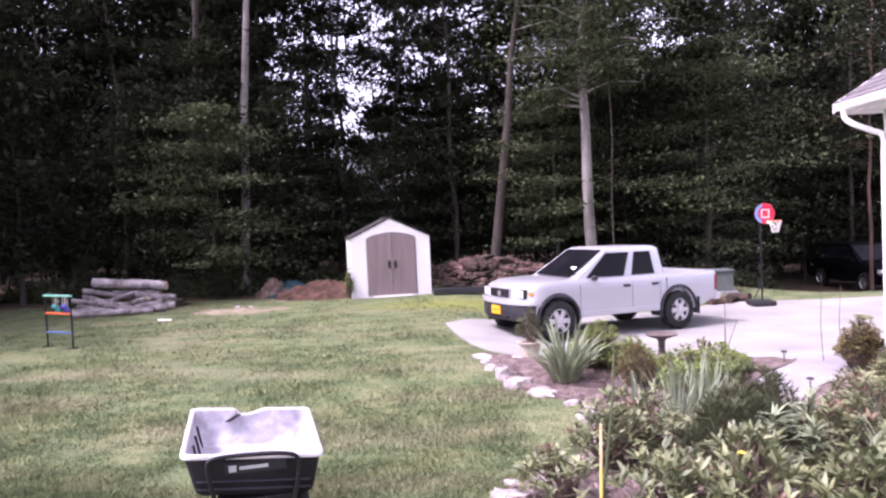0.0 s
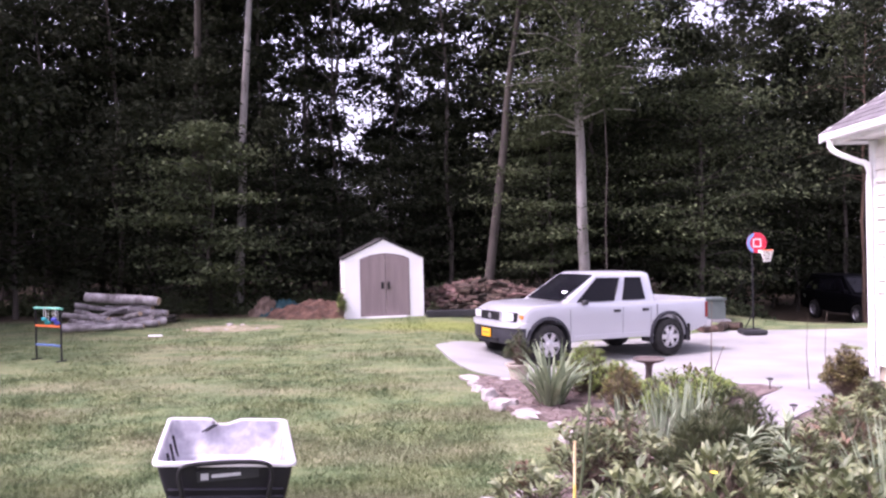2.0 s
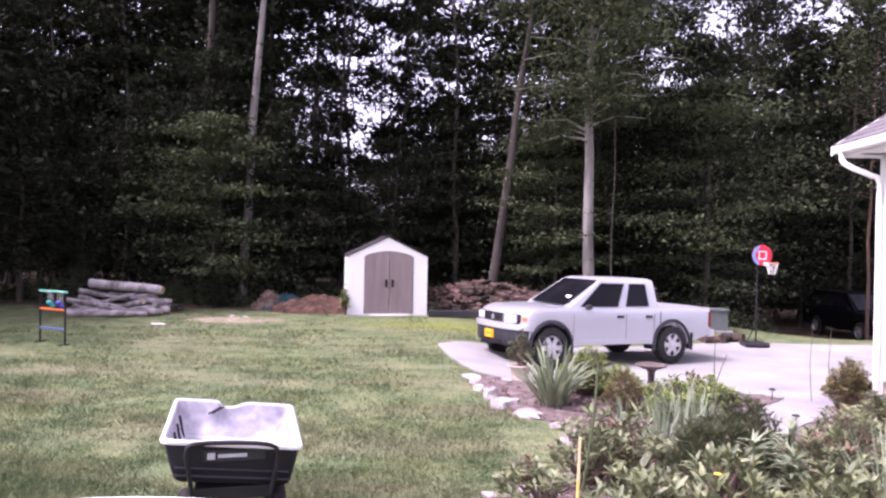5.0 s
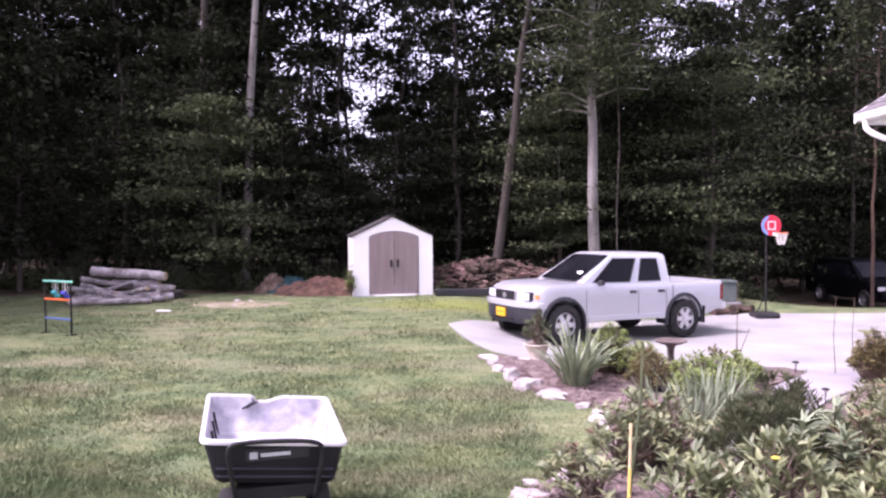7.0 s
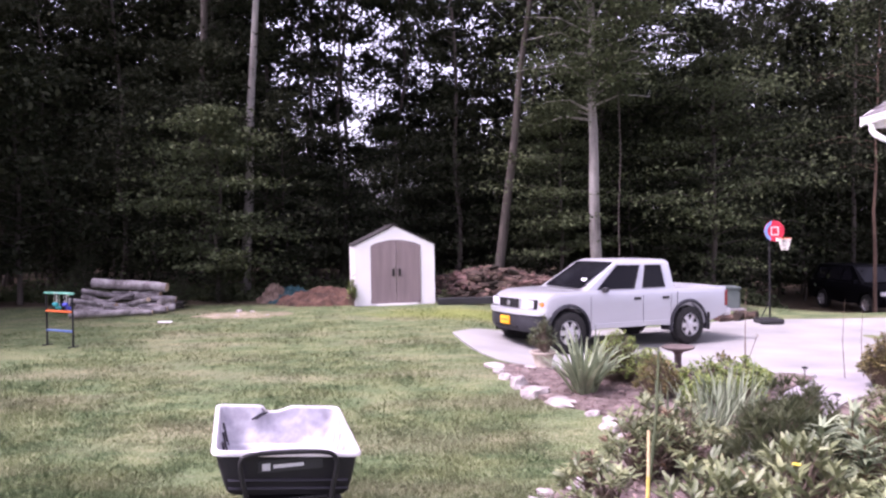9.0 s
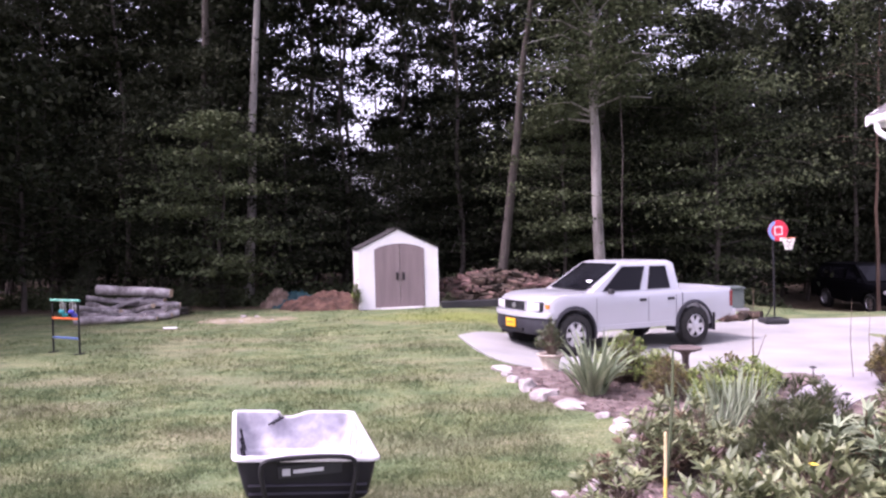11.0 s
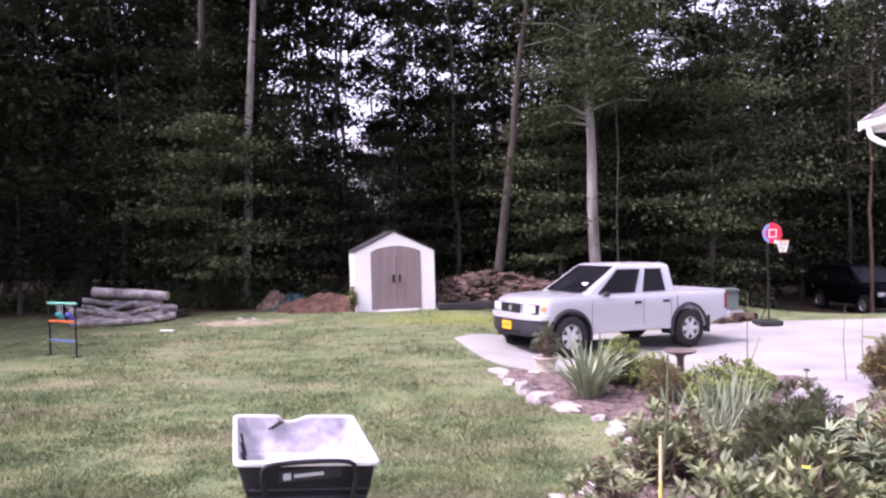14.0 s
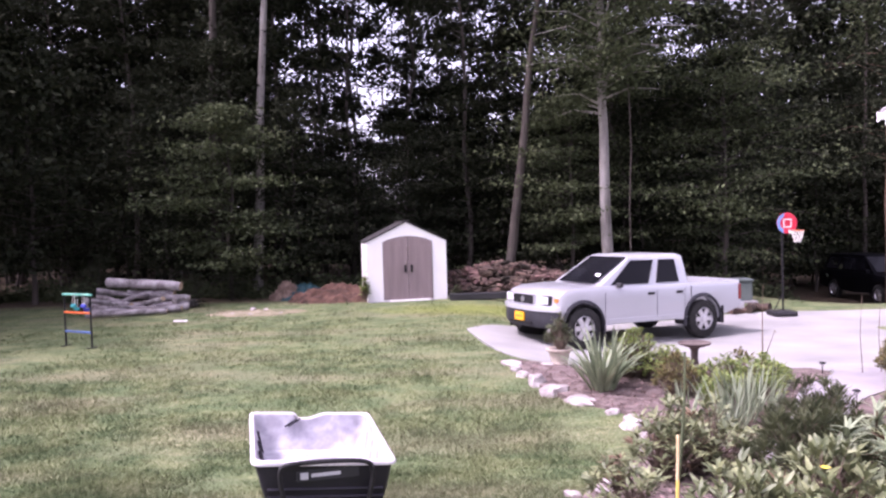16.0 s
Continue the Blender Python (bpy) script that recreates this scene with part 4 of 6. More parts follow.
    plate_on([(-2.525, -0.55, 1.2), (-2.525, 0.55, 1.2), (-2.505, 0.5, 1.57), (-2.505, -0.5, 1.57)], "rear_window", M["glass"], ob, "dark rear window", 0.012, (-1, 0, 0.05))
    # front end
    part("grille", box(0.66, 0.775, -0.34, 0.34, 0.805, 1.0, 0.02), M["chrome"], ob, "chrome-edged grille")
    for k in range(2):
        y0 = -0.325 + k * 0.335
        part("grille_opening", box(0.74, 0.785, y0, y0 + 0.315, 0.82, 0.99, 0.006), M["black_metal"], ob)
        for j in range(3):
            part("grille_bar", box(0.78, 0.792, y0 + 0.01, y0 + 0.305, 0.85 + j * 0.045, 0.858 + j * 0.045), M["flare"], ob)
    part("badge", revolve([(0.055, 0), (0.05, 0.014), (0.001, 0.016)], 18, m=pose(0.785, 0, 0.9, 0, 90, 0)), M["chrome"], ob)
    rows_ = []
    for y, x in ((-0.87, 0.56), (-0.84, 0.62), (-0.74, 0.70), (-0.45, 0.81), (0, 0.84), (0.45, 0.81), (0.74, 0.70), (0.84, 0.62), (0.87, 0.56)):
        rows_.append([(x - 0.1, y * 0.9, 0.72), (x - 0.02, y, 0.715), (x, y, 0.68), (x, y, 0.46), (x - 0.05, y * 0.99, 0.38), (x - 0.1, y * 0.9, 0.38)])
    part("front_bumper", hull(rows_), M["flare"], ob, "dark grey front bumper with bright upper strip", smooth=True)
    rows_ = []
    for y, x in ((-0.9, 0.55), (-0.865, 0.64), (-0.745, 0.73), (-0.45, 0.835), (0, 0.865), (0.45, 0.835), (0.745, 0.73), (0.865, 0.64), (0.9, 0.55)):
        rows_.append([(x - 0.1, y, 0.80), (x - 0.005, y, 0.795), (x, y, 0.775), (x, y, 0.70), (x - 0.1, y, 0.69)])
    part("bumper_strip", hull(rows_), M["truck_paint"], ob, "silver bumper strip", smooth=True)
    part("bumper_intake", box(0.79, 0.845, -0.36, 0.36, 0.44, 0.48), M["black_metal"], ob)
    pl = part("number_plate", box(0.842, 0.872, -0.15, 0.15, 0.49, 0.65, 0.006), M["plate"], ob, "orange-yellow number plate with plain bars")
    part("plate_bar", box(0.8725, 0.875, -0.11, 0.11, 0.555, 0.59), M["orange_bar"], pl)
    part("rear_bumper", box(-4.08, -3.9, -0.8, 0.8, 0.5, 0.66, 0.03), M["chrome"], ob, "chrome rear bumper")
    part("tow_hitch", box(-4.2, -4.05, -0.05, 0.05, 0.44, 0.5), M["black_metal"], ob)
    # lower the body on its wheels, and set the cab back a little
    for o in ob.children_recursive:
        if o.name.startswith(("wheel", "tread", "rim", "spokes", "brake", "axle", "chassis", "mud_flap", "fender_flare", "wheel_liner")) or o.data is None:
            continue
        for v in o.data.vertices:
            if v.co.z > 0.5:
                v.co.z = 0.5 + (v.co.z - 0.5) * 0.935
            if v.co.z > 1.02 and -2.52 < v.co.x < 0.0 and not o.name.startswith("body"):
                v.co.x -= 0.11 * ss(1.02, 1.08, v.co.z) * ss(-2.52, -2.0, v.co.x)
            if v.co.x < -3.0:
                v.co.x += 0.05


build_truck()


def build_suv():
    ob = thing("suv", pose(15.8, 26.57, g(15.6, 27.5) + 0.0, 0, 0, -85), "black SUV parked at the edge of the woods", "car")

    def outline(nose, dz):
        top = [(0.84 - nose, 0.70), (0.80 - nose, 0.90), (0.2, 1.02), (-0.35, 1.08), (-1.2, 1.1), (-2.6, 1.1), (-3.55, 1.08), (-3.62, 0.9)]
        low = [(-3.62, 0.5)] + arch_points(-2.7, 0.38, 0.43, 8)[::-1] + [(-1.3, 0.32)] + arch_points(0, 0.38, 0.43, 8)[::-1] + [(0.7, 0.32), (0.82 - nose, 0.45)]
        return [(x, z - (dz if z > 0.85 else 0)) for x, z in top + low]
    part("body", hull([[(x, y, z) for x, z in outline(n_, dz)] for y, dz, n_ in ((-0.9, 0.07, 0.2), (-0.86, 0, 0.12), (-0.5, -0.01, 0.02), (0.5, -0.01, 0.02), (0.86, 0, 0.12), (0.9, 0.07, 0.2))]), M["suv_paint"], ob, "", smooth=True, sharp=30)
    rows = []
    for v, z in ((0, 1.07), (0.9, 1.66), (1.0, 1.72)):
        hw = 0.83 - 0.2 * v
        rows.append([(-0.3 - 0.85 * v, hw, z), (-1.8, hw, z), (-3.55 + 0.35 * v, hw, z), (-3.55 + 0.35 * v, -hw, z), (-1.8, -hw, z), (-0.3 - 0.85 * v, -hw, z)])
    part("cabin", hull(rows), M["suv_paint"], ob, "", smooth=True, sharp=25)
    for s in (-1, 1):
        hw = lambda v: s * (0.83 - 0.2 * v)
        Z = lambda v: 1.07 + 0.65 * v
        for x0, x1, t0, t1 in ((-0.75, -1.55, -1.2, -1.55), (-1.65, -2.5, -1.65, -2.45), (-2.6, -3.35, -2.55, -3.15)):
            plate_on([(x0, hw(0.12), Z(0.12)), (x1, hw(0.12), Z(0.12)), (t1, hw(0.82), Z(0.78)), (t0, hw(0.82), Z(0.78))], "side_window", M["glass"], ob, "dark side window", 0.012, (0, s, 0.25))
        for cx in (0, -2.7):
            wheel(ob, cx, s * 0.79, 0.36, 0.23, s, "silver alloy wheel")
        part("headlight", box(0.55, 0.78, min(s * 0.55, s * 0.84), max(s * 0.55, s * 0.84), 0.72, 0.86, 0.03), M["lamp_glass"], ob, "clear headlight")
        part("side_mirror", box(-0.6, -0.46, min(s * 0.86, s * 1.04), max(s * 0.86, s * 1.04), 1.08, 1.22, 0.03), M["suv_paint"], ob)
    plate_on([(-0.33, -0.7, 1.12), (-0.33, 0.7, 1.12), (-1.05, 0.6, 1.62), (-1.05, -0.6, 1.62)], "windshield", M["glass"], ob, "dark windshield", 0.03, (0.6, 0, 0.8))
    part("front_bumper", box(0.7, 0.9, -0.8, 0.8, 0.42, 0.66, 0.05), M["suv_paint"], ob)
    part("grille", box(0.78, 0.86, -0.45, 0.45, 0.7, 0.86, 0.02), M["chrome"], ob)


build_suv()

# ---- woods ----
def leaf_mesh(name, centres, sizes, seed, flat=0.6, slim=0.55):
    """Many small folded leaves at the given places; flat: how level they lie."""
    r = np.random.RandomState(seed)
    n = len(centres)
    c = np.asarray(centres, dtype=float)
    s = np.asarray(sizes, dtype=float)[:, None]
    nrm = r.normal(size=(n, 3)) * (1 - flat) + np.array([0, 0, 1.0]) * flat
    nrm /= np.linalg.norm(nrm, axis=1)[:, None]
    d = r.normal(size=(n, 3))
    d -= nrm * np.sum(d * nrm, axis=1)[:, None]
    d /= np.linalg.norm(d, axis=1)[:, None]
    e = np.cross(nrm, d)
    v = np.empty((n, 4, 3))
    v[:, 0] = c - d * s * 0.5
    v[:, 1] = c + e * s * slim * 0.5 + nrm * s * 0.1
    v[:, 2] = c + d * s * 0.5 - nrm * s * 0.08
    v[:, 3] = c - e * s * slim * 0.5 + nrm * s * 0.1
    me = bpy.data.meshes.new(name)
    me.vertices.add(n * 4)
    me.vertices.foreach_set("co", v.reshape(-1))
    base = np.arange(n) * 4
    tri = np.stack([base, base + 1, base + 2, base, base + 2, base + 3], 1).reshape(-1)
    me.loops.add(n * 6)
    me.loops.foreach_set("vertex_index", tri.astype(np.int32))
    me.polygons.add(n * 2)
    me.polygons.foreach_set("loop_start", np.arange(0, n * 6, 3, dtype=np.int32))
    me.update(calc_edges=True)
    return me


def tree_parts(seed, height, low, spread_, leaves, size, trunk_r, clumps, lean=0.0, spray=0.35, wob=0.1, tight=1.0):
    """Trunk with limbs, and the leaf places of a crown whose clumps lie in flat sprays along the limbs."""
    r = np.random.RandomState(seed)
    steps = 9
    pts = [Vector((lean * height * (k / steps) + wob * r.normal() * (k > 0), wob * r.normal() * (k > 0), height * k / steps)) for k in range(steps + 1)]
    pts = smoothed(pts, 16)
    rad = [trunk_r * (1.25 if k == 0 else 1) * (1 - 0.85 * (k / 15) ** 1.1) for k in range(16)]
    bm = tube(pts, 0, 9, taper=rad)
    at, sz = [], []
    per = leaves // clumps
    for c in range(clumps):
        f = low + (1 - low) * ((c + r.uniform()) / clumps)
        k = min(14, int(f * 15))
        p = pts[k].lerp(pts[k + 1], f * 15 - k)
        ang = r.uniform(0, math.tau)
        shape = math.sin(math.pi * min(1, 0.18 + 0.8 * (f - low) / (1 - low))) ** 0.7
        ln = spread_ * shape * r.uniform(0.55, 1.1)
        tip = p + Vector((math.cos(ang) * ln, math.sin(ang) * ln, ln * r.uniform(-0.12, 0.35)))
        mid = p.lerp(tip, 0.5) + Vector((0, 0, 0.12 * ln))
        tube([p, mid, tip], 0, 5, bm, taper=[max(0.012, rad[k] * 0.35), max(0.01, rad[k] * 0.22), 0.006])
        u = r.uniform(0.25, 1.05, per)[:, None]
        q = np.array(p)[None] * (1 - u) ** 2 + 2 * u * (1 - u) * np.array(mid)[None] + u * u * np.array(tip)[None]
        wide = (0.22 * ln + 0.25) * tight
        q += r.normal(size=(per, 3)) * np.array([wide, wide, wide * spray]) * (0.5 + 0.6 * u)
        at.append(q)
        sz.append(size * r.uniform(0.55, 1.35, per))
    return bm, np.concatenate(at), np.concatenate(sz)


def make_tree(name, m, seed, label, leaf, bark, **kw):
    ob = thing(name, m, label, "tree", "trees at the wood's edge")
    bm, at, sz = tree_parts(seed, **kw)
    part("trunk", bm, M[bark], ob, smooth=True, sharp=60)
    part("crown", leaf_mesh("crown", at, sz, seed), M[leaf], ob)
    return ob


rnd = random.Random(11)
# the wood's inner shade is carried by the dark leaf colour of these trees
UNDER = [make_tree("understory_tree", pose(0, 0, 0), 20 + i, "dense green understory tree with leaves coloured dark for shade", "leaf_shaded", "bark_dark",
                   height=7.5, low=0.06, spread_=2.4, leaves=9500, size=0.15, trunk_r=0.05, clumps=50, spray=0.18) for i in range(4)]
TALL = [make_tree("forest_tree", pose(0, 0, 0), 40 + i, "tall slender forest tree with a high crown coloured dark for shade", "leaf_shaded", "bark_dark",
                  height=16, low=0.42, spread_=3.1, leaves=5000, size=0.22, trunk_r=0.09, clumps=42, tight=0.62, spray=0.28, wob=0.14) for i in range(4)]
THIN = [make_tree("forest_tree", pose(0, 0, 0), 50 + i, "slender forest tree with thin lacy foliage", "leaf_shaded", "bark_dark",
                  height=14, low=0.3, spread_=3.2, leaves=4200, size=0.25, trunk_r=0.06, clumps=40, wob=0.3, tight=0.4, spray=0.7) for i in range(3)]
used = {"u": 0, "t": 0, "n": 0}


def plant(kind, x, y, s, turn=None, sz=None):
    pool = {"u": UNDER, "t": TALL, "n": THIN}[kind]
    m = pose(x, y, g(x, y) - 0.03, 0, 0, rnd.uniform(0, 360) if turn is None else turn)
    k = used[kind]
    used[kind] += 1
    if k < len(pool):
        ob = pool[k]
        ob.matrix_world = m @ Matrix.Diagonal((s, s, sz or s, 1))
        return ob
    src = pool[k % len(pool)]
    ob = copy_thing(src, m)
    ob.scale = (s, s, sz or s)
    return ob


def gap(x, y):
    """Where the sky shows between the trees: 0 elsewhere, 1 in the opening."""
    a = x / y
    return max(ss(-0.25, -0.19, a) * ss(0.075, 0.0, a), 0.8 * ss(0.075, 0.095, a) * ss(0.19, 0.15, a), ss(0.4, 0.44, a) * ss(0.54, 0.49, a), ss(-0.46, -0.43, a) * ss(-0.38, -0.41, a))


# the wood's edge and what stands behind it
for row, (y0, step) in enumerate(((24.5, 2.6), (28.0, 2.9), (32.0, 3.4), (37.0, 4.2))):
    x = -0.72 * y0
    while x < 0.74 * y0:
        px, py = x + rnd.uniform(-0.8, 0.8), y0 + rnd.uniform(-1.3, 1.3)
        gp = gap(px, py)
        if px / py < -0.44 and row < 2:
            py += 4.5
        if px / py > 0.43:
            py += (8.5, 6.5, 4.0, 1.0)[row]
            px += 3.0
        s = rnd.uniform(0.85, 1.25) * (1 - (0.3 if px < 6 else 0.1) * gp) + 0.06 * row
        plant("u", px, py, s)
        x += step * rnd.uniform(0.75, 1.2)
for row, (y0, step) in enumerate(((26.5, 2.9), (31, 3.4), (36, 4.2))):
    x = -0.72 * y0
    while x < 0.74 * y0:
        px, py = x + rnd.uniform(-1, 1), y0 + rnd.uniform(-1.5, 1.5)
        gp = gap(px, py)
        s = rnd.uniform(0.85, 1.1)
        if px / py > 0.43:
            py += (7.0, 4.0, 0.0)[row]
            px += 2.0
        if gp > 0.4 and row == 0:
            plant("t", px, py, s, None, s * rnd.uniform(1.15, 1.35))
        elif gp > 0.4 or rnd.random() < 0.12:
            plant("n", px, py, s)
            if gp > 0.4 and rnd.random() < 0.6:
                plant("n", px + 1.7, py + rnd.uniform(-1, 1.5), s * 0.95)
        else:
            plant("t", px, py, s)
        x += step * rnd.uniform(0.8, 1.2)
# high crowns that close over the opening
for k in range(5):
    py = 29.5 + rnd.uniform(-1.5, 1.5)
    plant("t", (-0.31 + k * 0.063) * py + rnd.uniform(-0.4, 0.4), py, rnd.uniform(0.9, 1.05), None, rnd.uniform(1.48, 1.6))
# the wood goes on unseen along the open side, planted to shade the lawn
for px, py in ((-17, 4), (-18.5, 8), (-16.5, 11.5), (-18, 15), (-20, 1), (-17.5, 18.5)):
    plant("t", px, py, rnd.uniform(0.85, 1.0))
    plant("u", px - 1.5, py + 1.5, rnd.uniform(0.9, 1.1))

# more unseen trees, added to shade the left edge of the woods
for px, py, s in ((-15.5, 19.8, 1.5), (-15.2, 16.6, 1.45), (-17.2, 22.0, 1.6), (-16.0, 13.6, 1.3)):
    plant("u", px, py, s)
plant("t", -14.2, 33.0, 1.2)
for k, a in enumerate((-0.6, -0.53, -0.47, -0.4, -0.34, -0.29)):
    plant("t", a * (31 + k % 3), 31 + k % 3, 1.1)
# two tall ones added out of view for the same shade
plant("t", -15.0, 21.0, 1.05)
plant("t", -15.6, 18.2, 1.05)

plant("u", -6.45, 20.9, 0.17)
plant("u", -6.95, 19.5, 0.12)
plant("u", -9.75, 18.9, 0.1)
plant("u", -9.9, 20.2, 0.2)


# the trees that stand out at the edge
def edge_tree(name, x, y, label, seed, leaf="leaf_mid", bark="bark", **kw):
    return make_tree(name, pose(x, y, g(x, y) - 0.05, 0, 0, 0), seed, label, leaf, bark, wob=0.035, **kw)


edge_tree("forest_tree", -6.3, 23.0, "tall straight forest tree with pale bare bark", 61, height=17, low=0.62, spread_=3, leaves=5000, size=0.24, trunk_r=0.165, clumps=34, lean=0.06)
edge_tree("forest_tree", -7.75, 23.6, "tall straight forest tree with dark grey bark", 62, bark="bark_dark", height=17, low=0.62, spread_=3, leaves=4500, size=0.24, trunk_r=0.19, clumps=32, lean=0.02)
edge_tree("forest_tree", 1.5, 22.2, "leaning forest tree with dark grey bark", 63, bark="bark_dark", height=15, low=0.6, spread_=2.8, leaves=4500, size=0.24, trunk_r=0.15, clumps=32, lean=0.13)
edge_tree("forest_tree", 4.45, 21.5, "straight forest tree with smooth pale bark and level branches", 64, height=14.5, low=0.36, spread_=2.7, leaves=17000, size=0.13, trunk_r=0.175, clumps=76, lean=-0.012, spray=0.25, tight=0.9)
edge_tree("forest_tree", 16.9, 31.0, "thin forest tree with a bare trunk", 65, bark="bark_dark", height=16, low=0.6, spread_=2.4, leaves=3500, size=0.22, trunk_r=0.09, clumps=26, lean=0.01)
edge_tree("forest_tree", 14.5, 25.2, "slim tree with reddish brown bark beside the parked car", 70, leaf="leaf_shaded", bark="bark_red", height=11, low=0.45, spread_=2.4, leaves=4500, size=0.15, trunk_r=0.065, clumps=30, lean=0.02)
edge_tree("understory_tree", 4.9, 20.7, "slender beech with a high golden-green crown before the pale trunk", 71, bark="bark_dark", height=12.5, low=0.47, spread_=1.8, leaves=10000, size=0.13, trunk_r=0.022, clumps=46, spray=0.3, tight=1.0)
edge_tree("understory_tree", -6.55, 21.3, "young maple with bright level sprays of leaves", 66, bark="bark_dark", height=5.6, low=0.12, spread_=2.1, leaves=9500, size=0.14, trunk_r=0.06, clumps=34, spray=0.16)
edge_tree("understory_tree", 3.6, 22.8, "young beech with level sprays of leaves", 67, bark="bark_dark", height=6.0, low=0.2, spread_=2.2, leaves=9500, size=0.13, trunk_r=0.06, clumps=36, spray=0.14)
edge_tree("understory_tree", 8.2, 22.6, "beech sapling with long level branches", 68, bark="bark_dark", height=7.5, low=0.15, spread_=3.2, leaves=13000, size=0.12, trunk_r=0.08, clumps=46, spray=0.12)
edge_tree("understory_tree", -12.5, 21.5, "young tree with green leaves coloured dark for shade beside the lawn", 69, leaf="leaf_shaded", bark="bark_dark", height=8, low=0.12, spread_=2.6, leaves=7500, size=0.2, trunk_r=0.08, clumps=44, spray=0.2)

# far woods behind, too many to count
r = np.random.RandomState(5)
n = 60000
fx = r.uniform(-46, 46, n)
fy = r.uniform(41, 60, n)
fz = r.uniform(0, 1, n) ** 1.1
top = 9.5 + 3.0 * np.sin(fx * 0.31) + 2.0 * np.sin(fx * 0.83 + 1)
ratio = np.clip((fx / fy + 0.26) / 0.07, 0, 1) * np.clip((0.2 - fx / fy) / 0.07, 0, 1)
top = top * (1 + 0.35 * (1 - ratio)) * (1 - 0.34 * ratio)
# darkness between the far trees comes from this darkest leaf colour
fw = part("far_woods", leaf_mesh("far_woods", np.stack([fx, fy, fz * top], 1), r.uniform(0.35, 0.8, n), 6, flat=0.3), M["leaf_far_shaded"])
tagged(fw, "mass of foliage deep in the woods, coloured dark for shade", "woods", kind="stuff")
bm = bmesh.new()
for i in range(34):
    x, y = rnd.uniform(-34, 34), rnd.uniform(38, 56)
    ln = rnd.uniform(-0.06, 0.06)
    h = rnd.uniform(12, 18)
    tube([(x, y, 0), (x + ln * h * 0.5 + rnd.uniform(-0.5, 0.5), y, h * 0.5), (x + ln * h, y, h)], 0, 6, bm, taper=[rnd.uniform(0.08, 0.14), 0.075, 0.03])
    for k in range(5):
        z = h * rnd.uniform(0.35, 0.9)
        a = rnd.uniform(0, math.tau)
        q = rnd.uniform(0.8, 2.2)
        tube([(x + ln * z, y, z), (x + ln * z + q * math.cos(a), y + q * math.sin(a), z + q * 0.7)], 0, 4, bm, taper=[0.04, 0.012])
ft = part("far_trunks", bm, M["bark_dark"])
tagged(ft, "bare dark trunks standing deep in the woods", "woods", kind="stuff")

# low growth along the wood's edge
n = 26000
ux = r.uniform(-20, 22, n)
uy = 21.8 + np.abs(r.normal(size=n)) * 1.6 + 0.5 * np.sin(ux * 1.3)
clump = 0.45 + 0.4 * np.sin(ux * 2.1 + np.sin(uy * 2)) ** 2
uz = np.array([g(a, b) for a, b in zip(ux, uy)]) + np.abs(r.normal(size=n)) * 0.35 * clump
keep = (ux < 10.2) | (ux > 0.75 * uy)
ug = part("undergrowth", leaf_mesh("undergrowth", np.stack([ux, uy, uz], 1)[keep], r.uniform(0.08, 0.2, n)[keep], 7, flat=0.4), M["leaf_mid"])
tagged(ug, "low weeds and brambles along the edge of the woods", "undergrowth", kind="stuff")

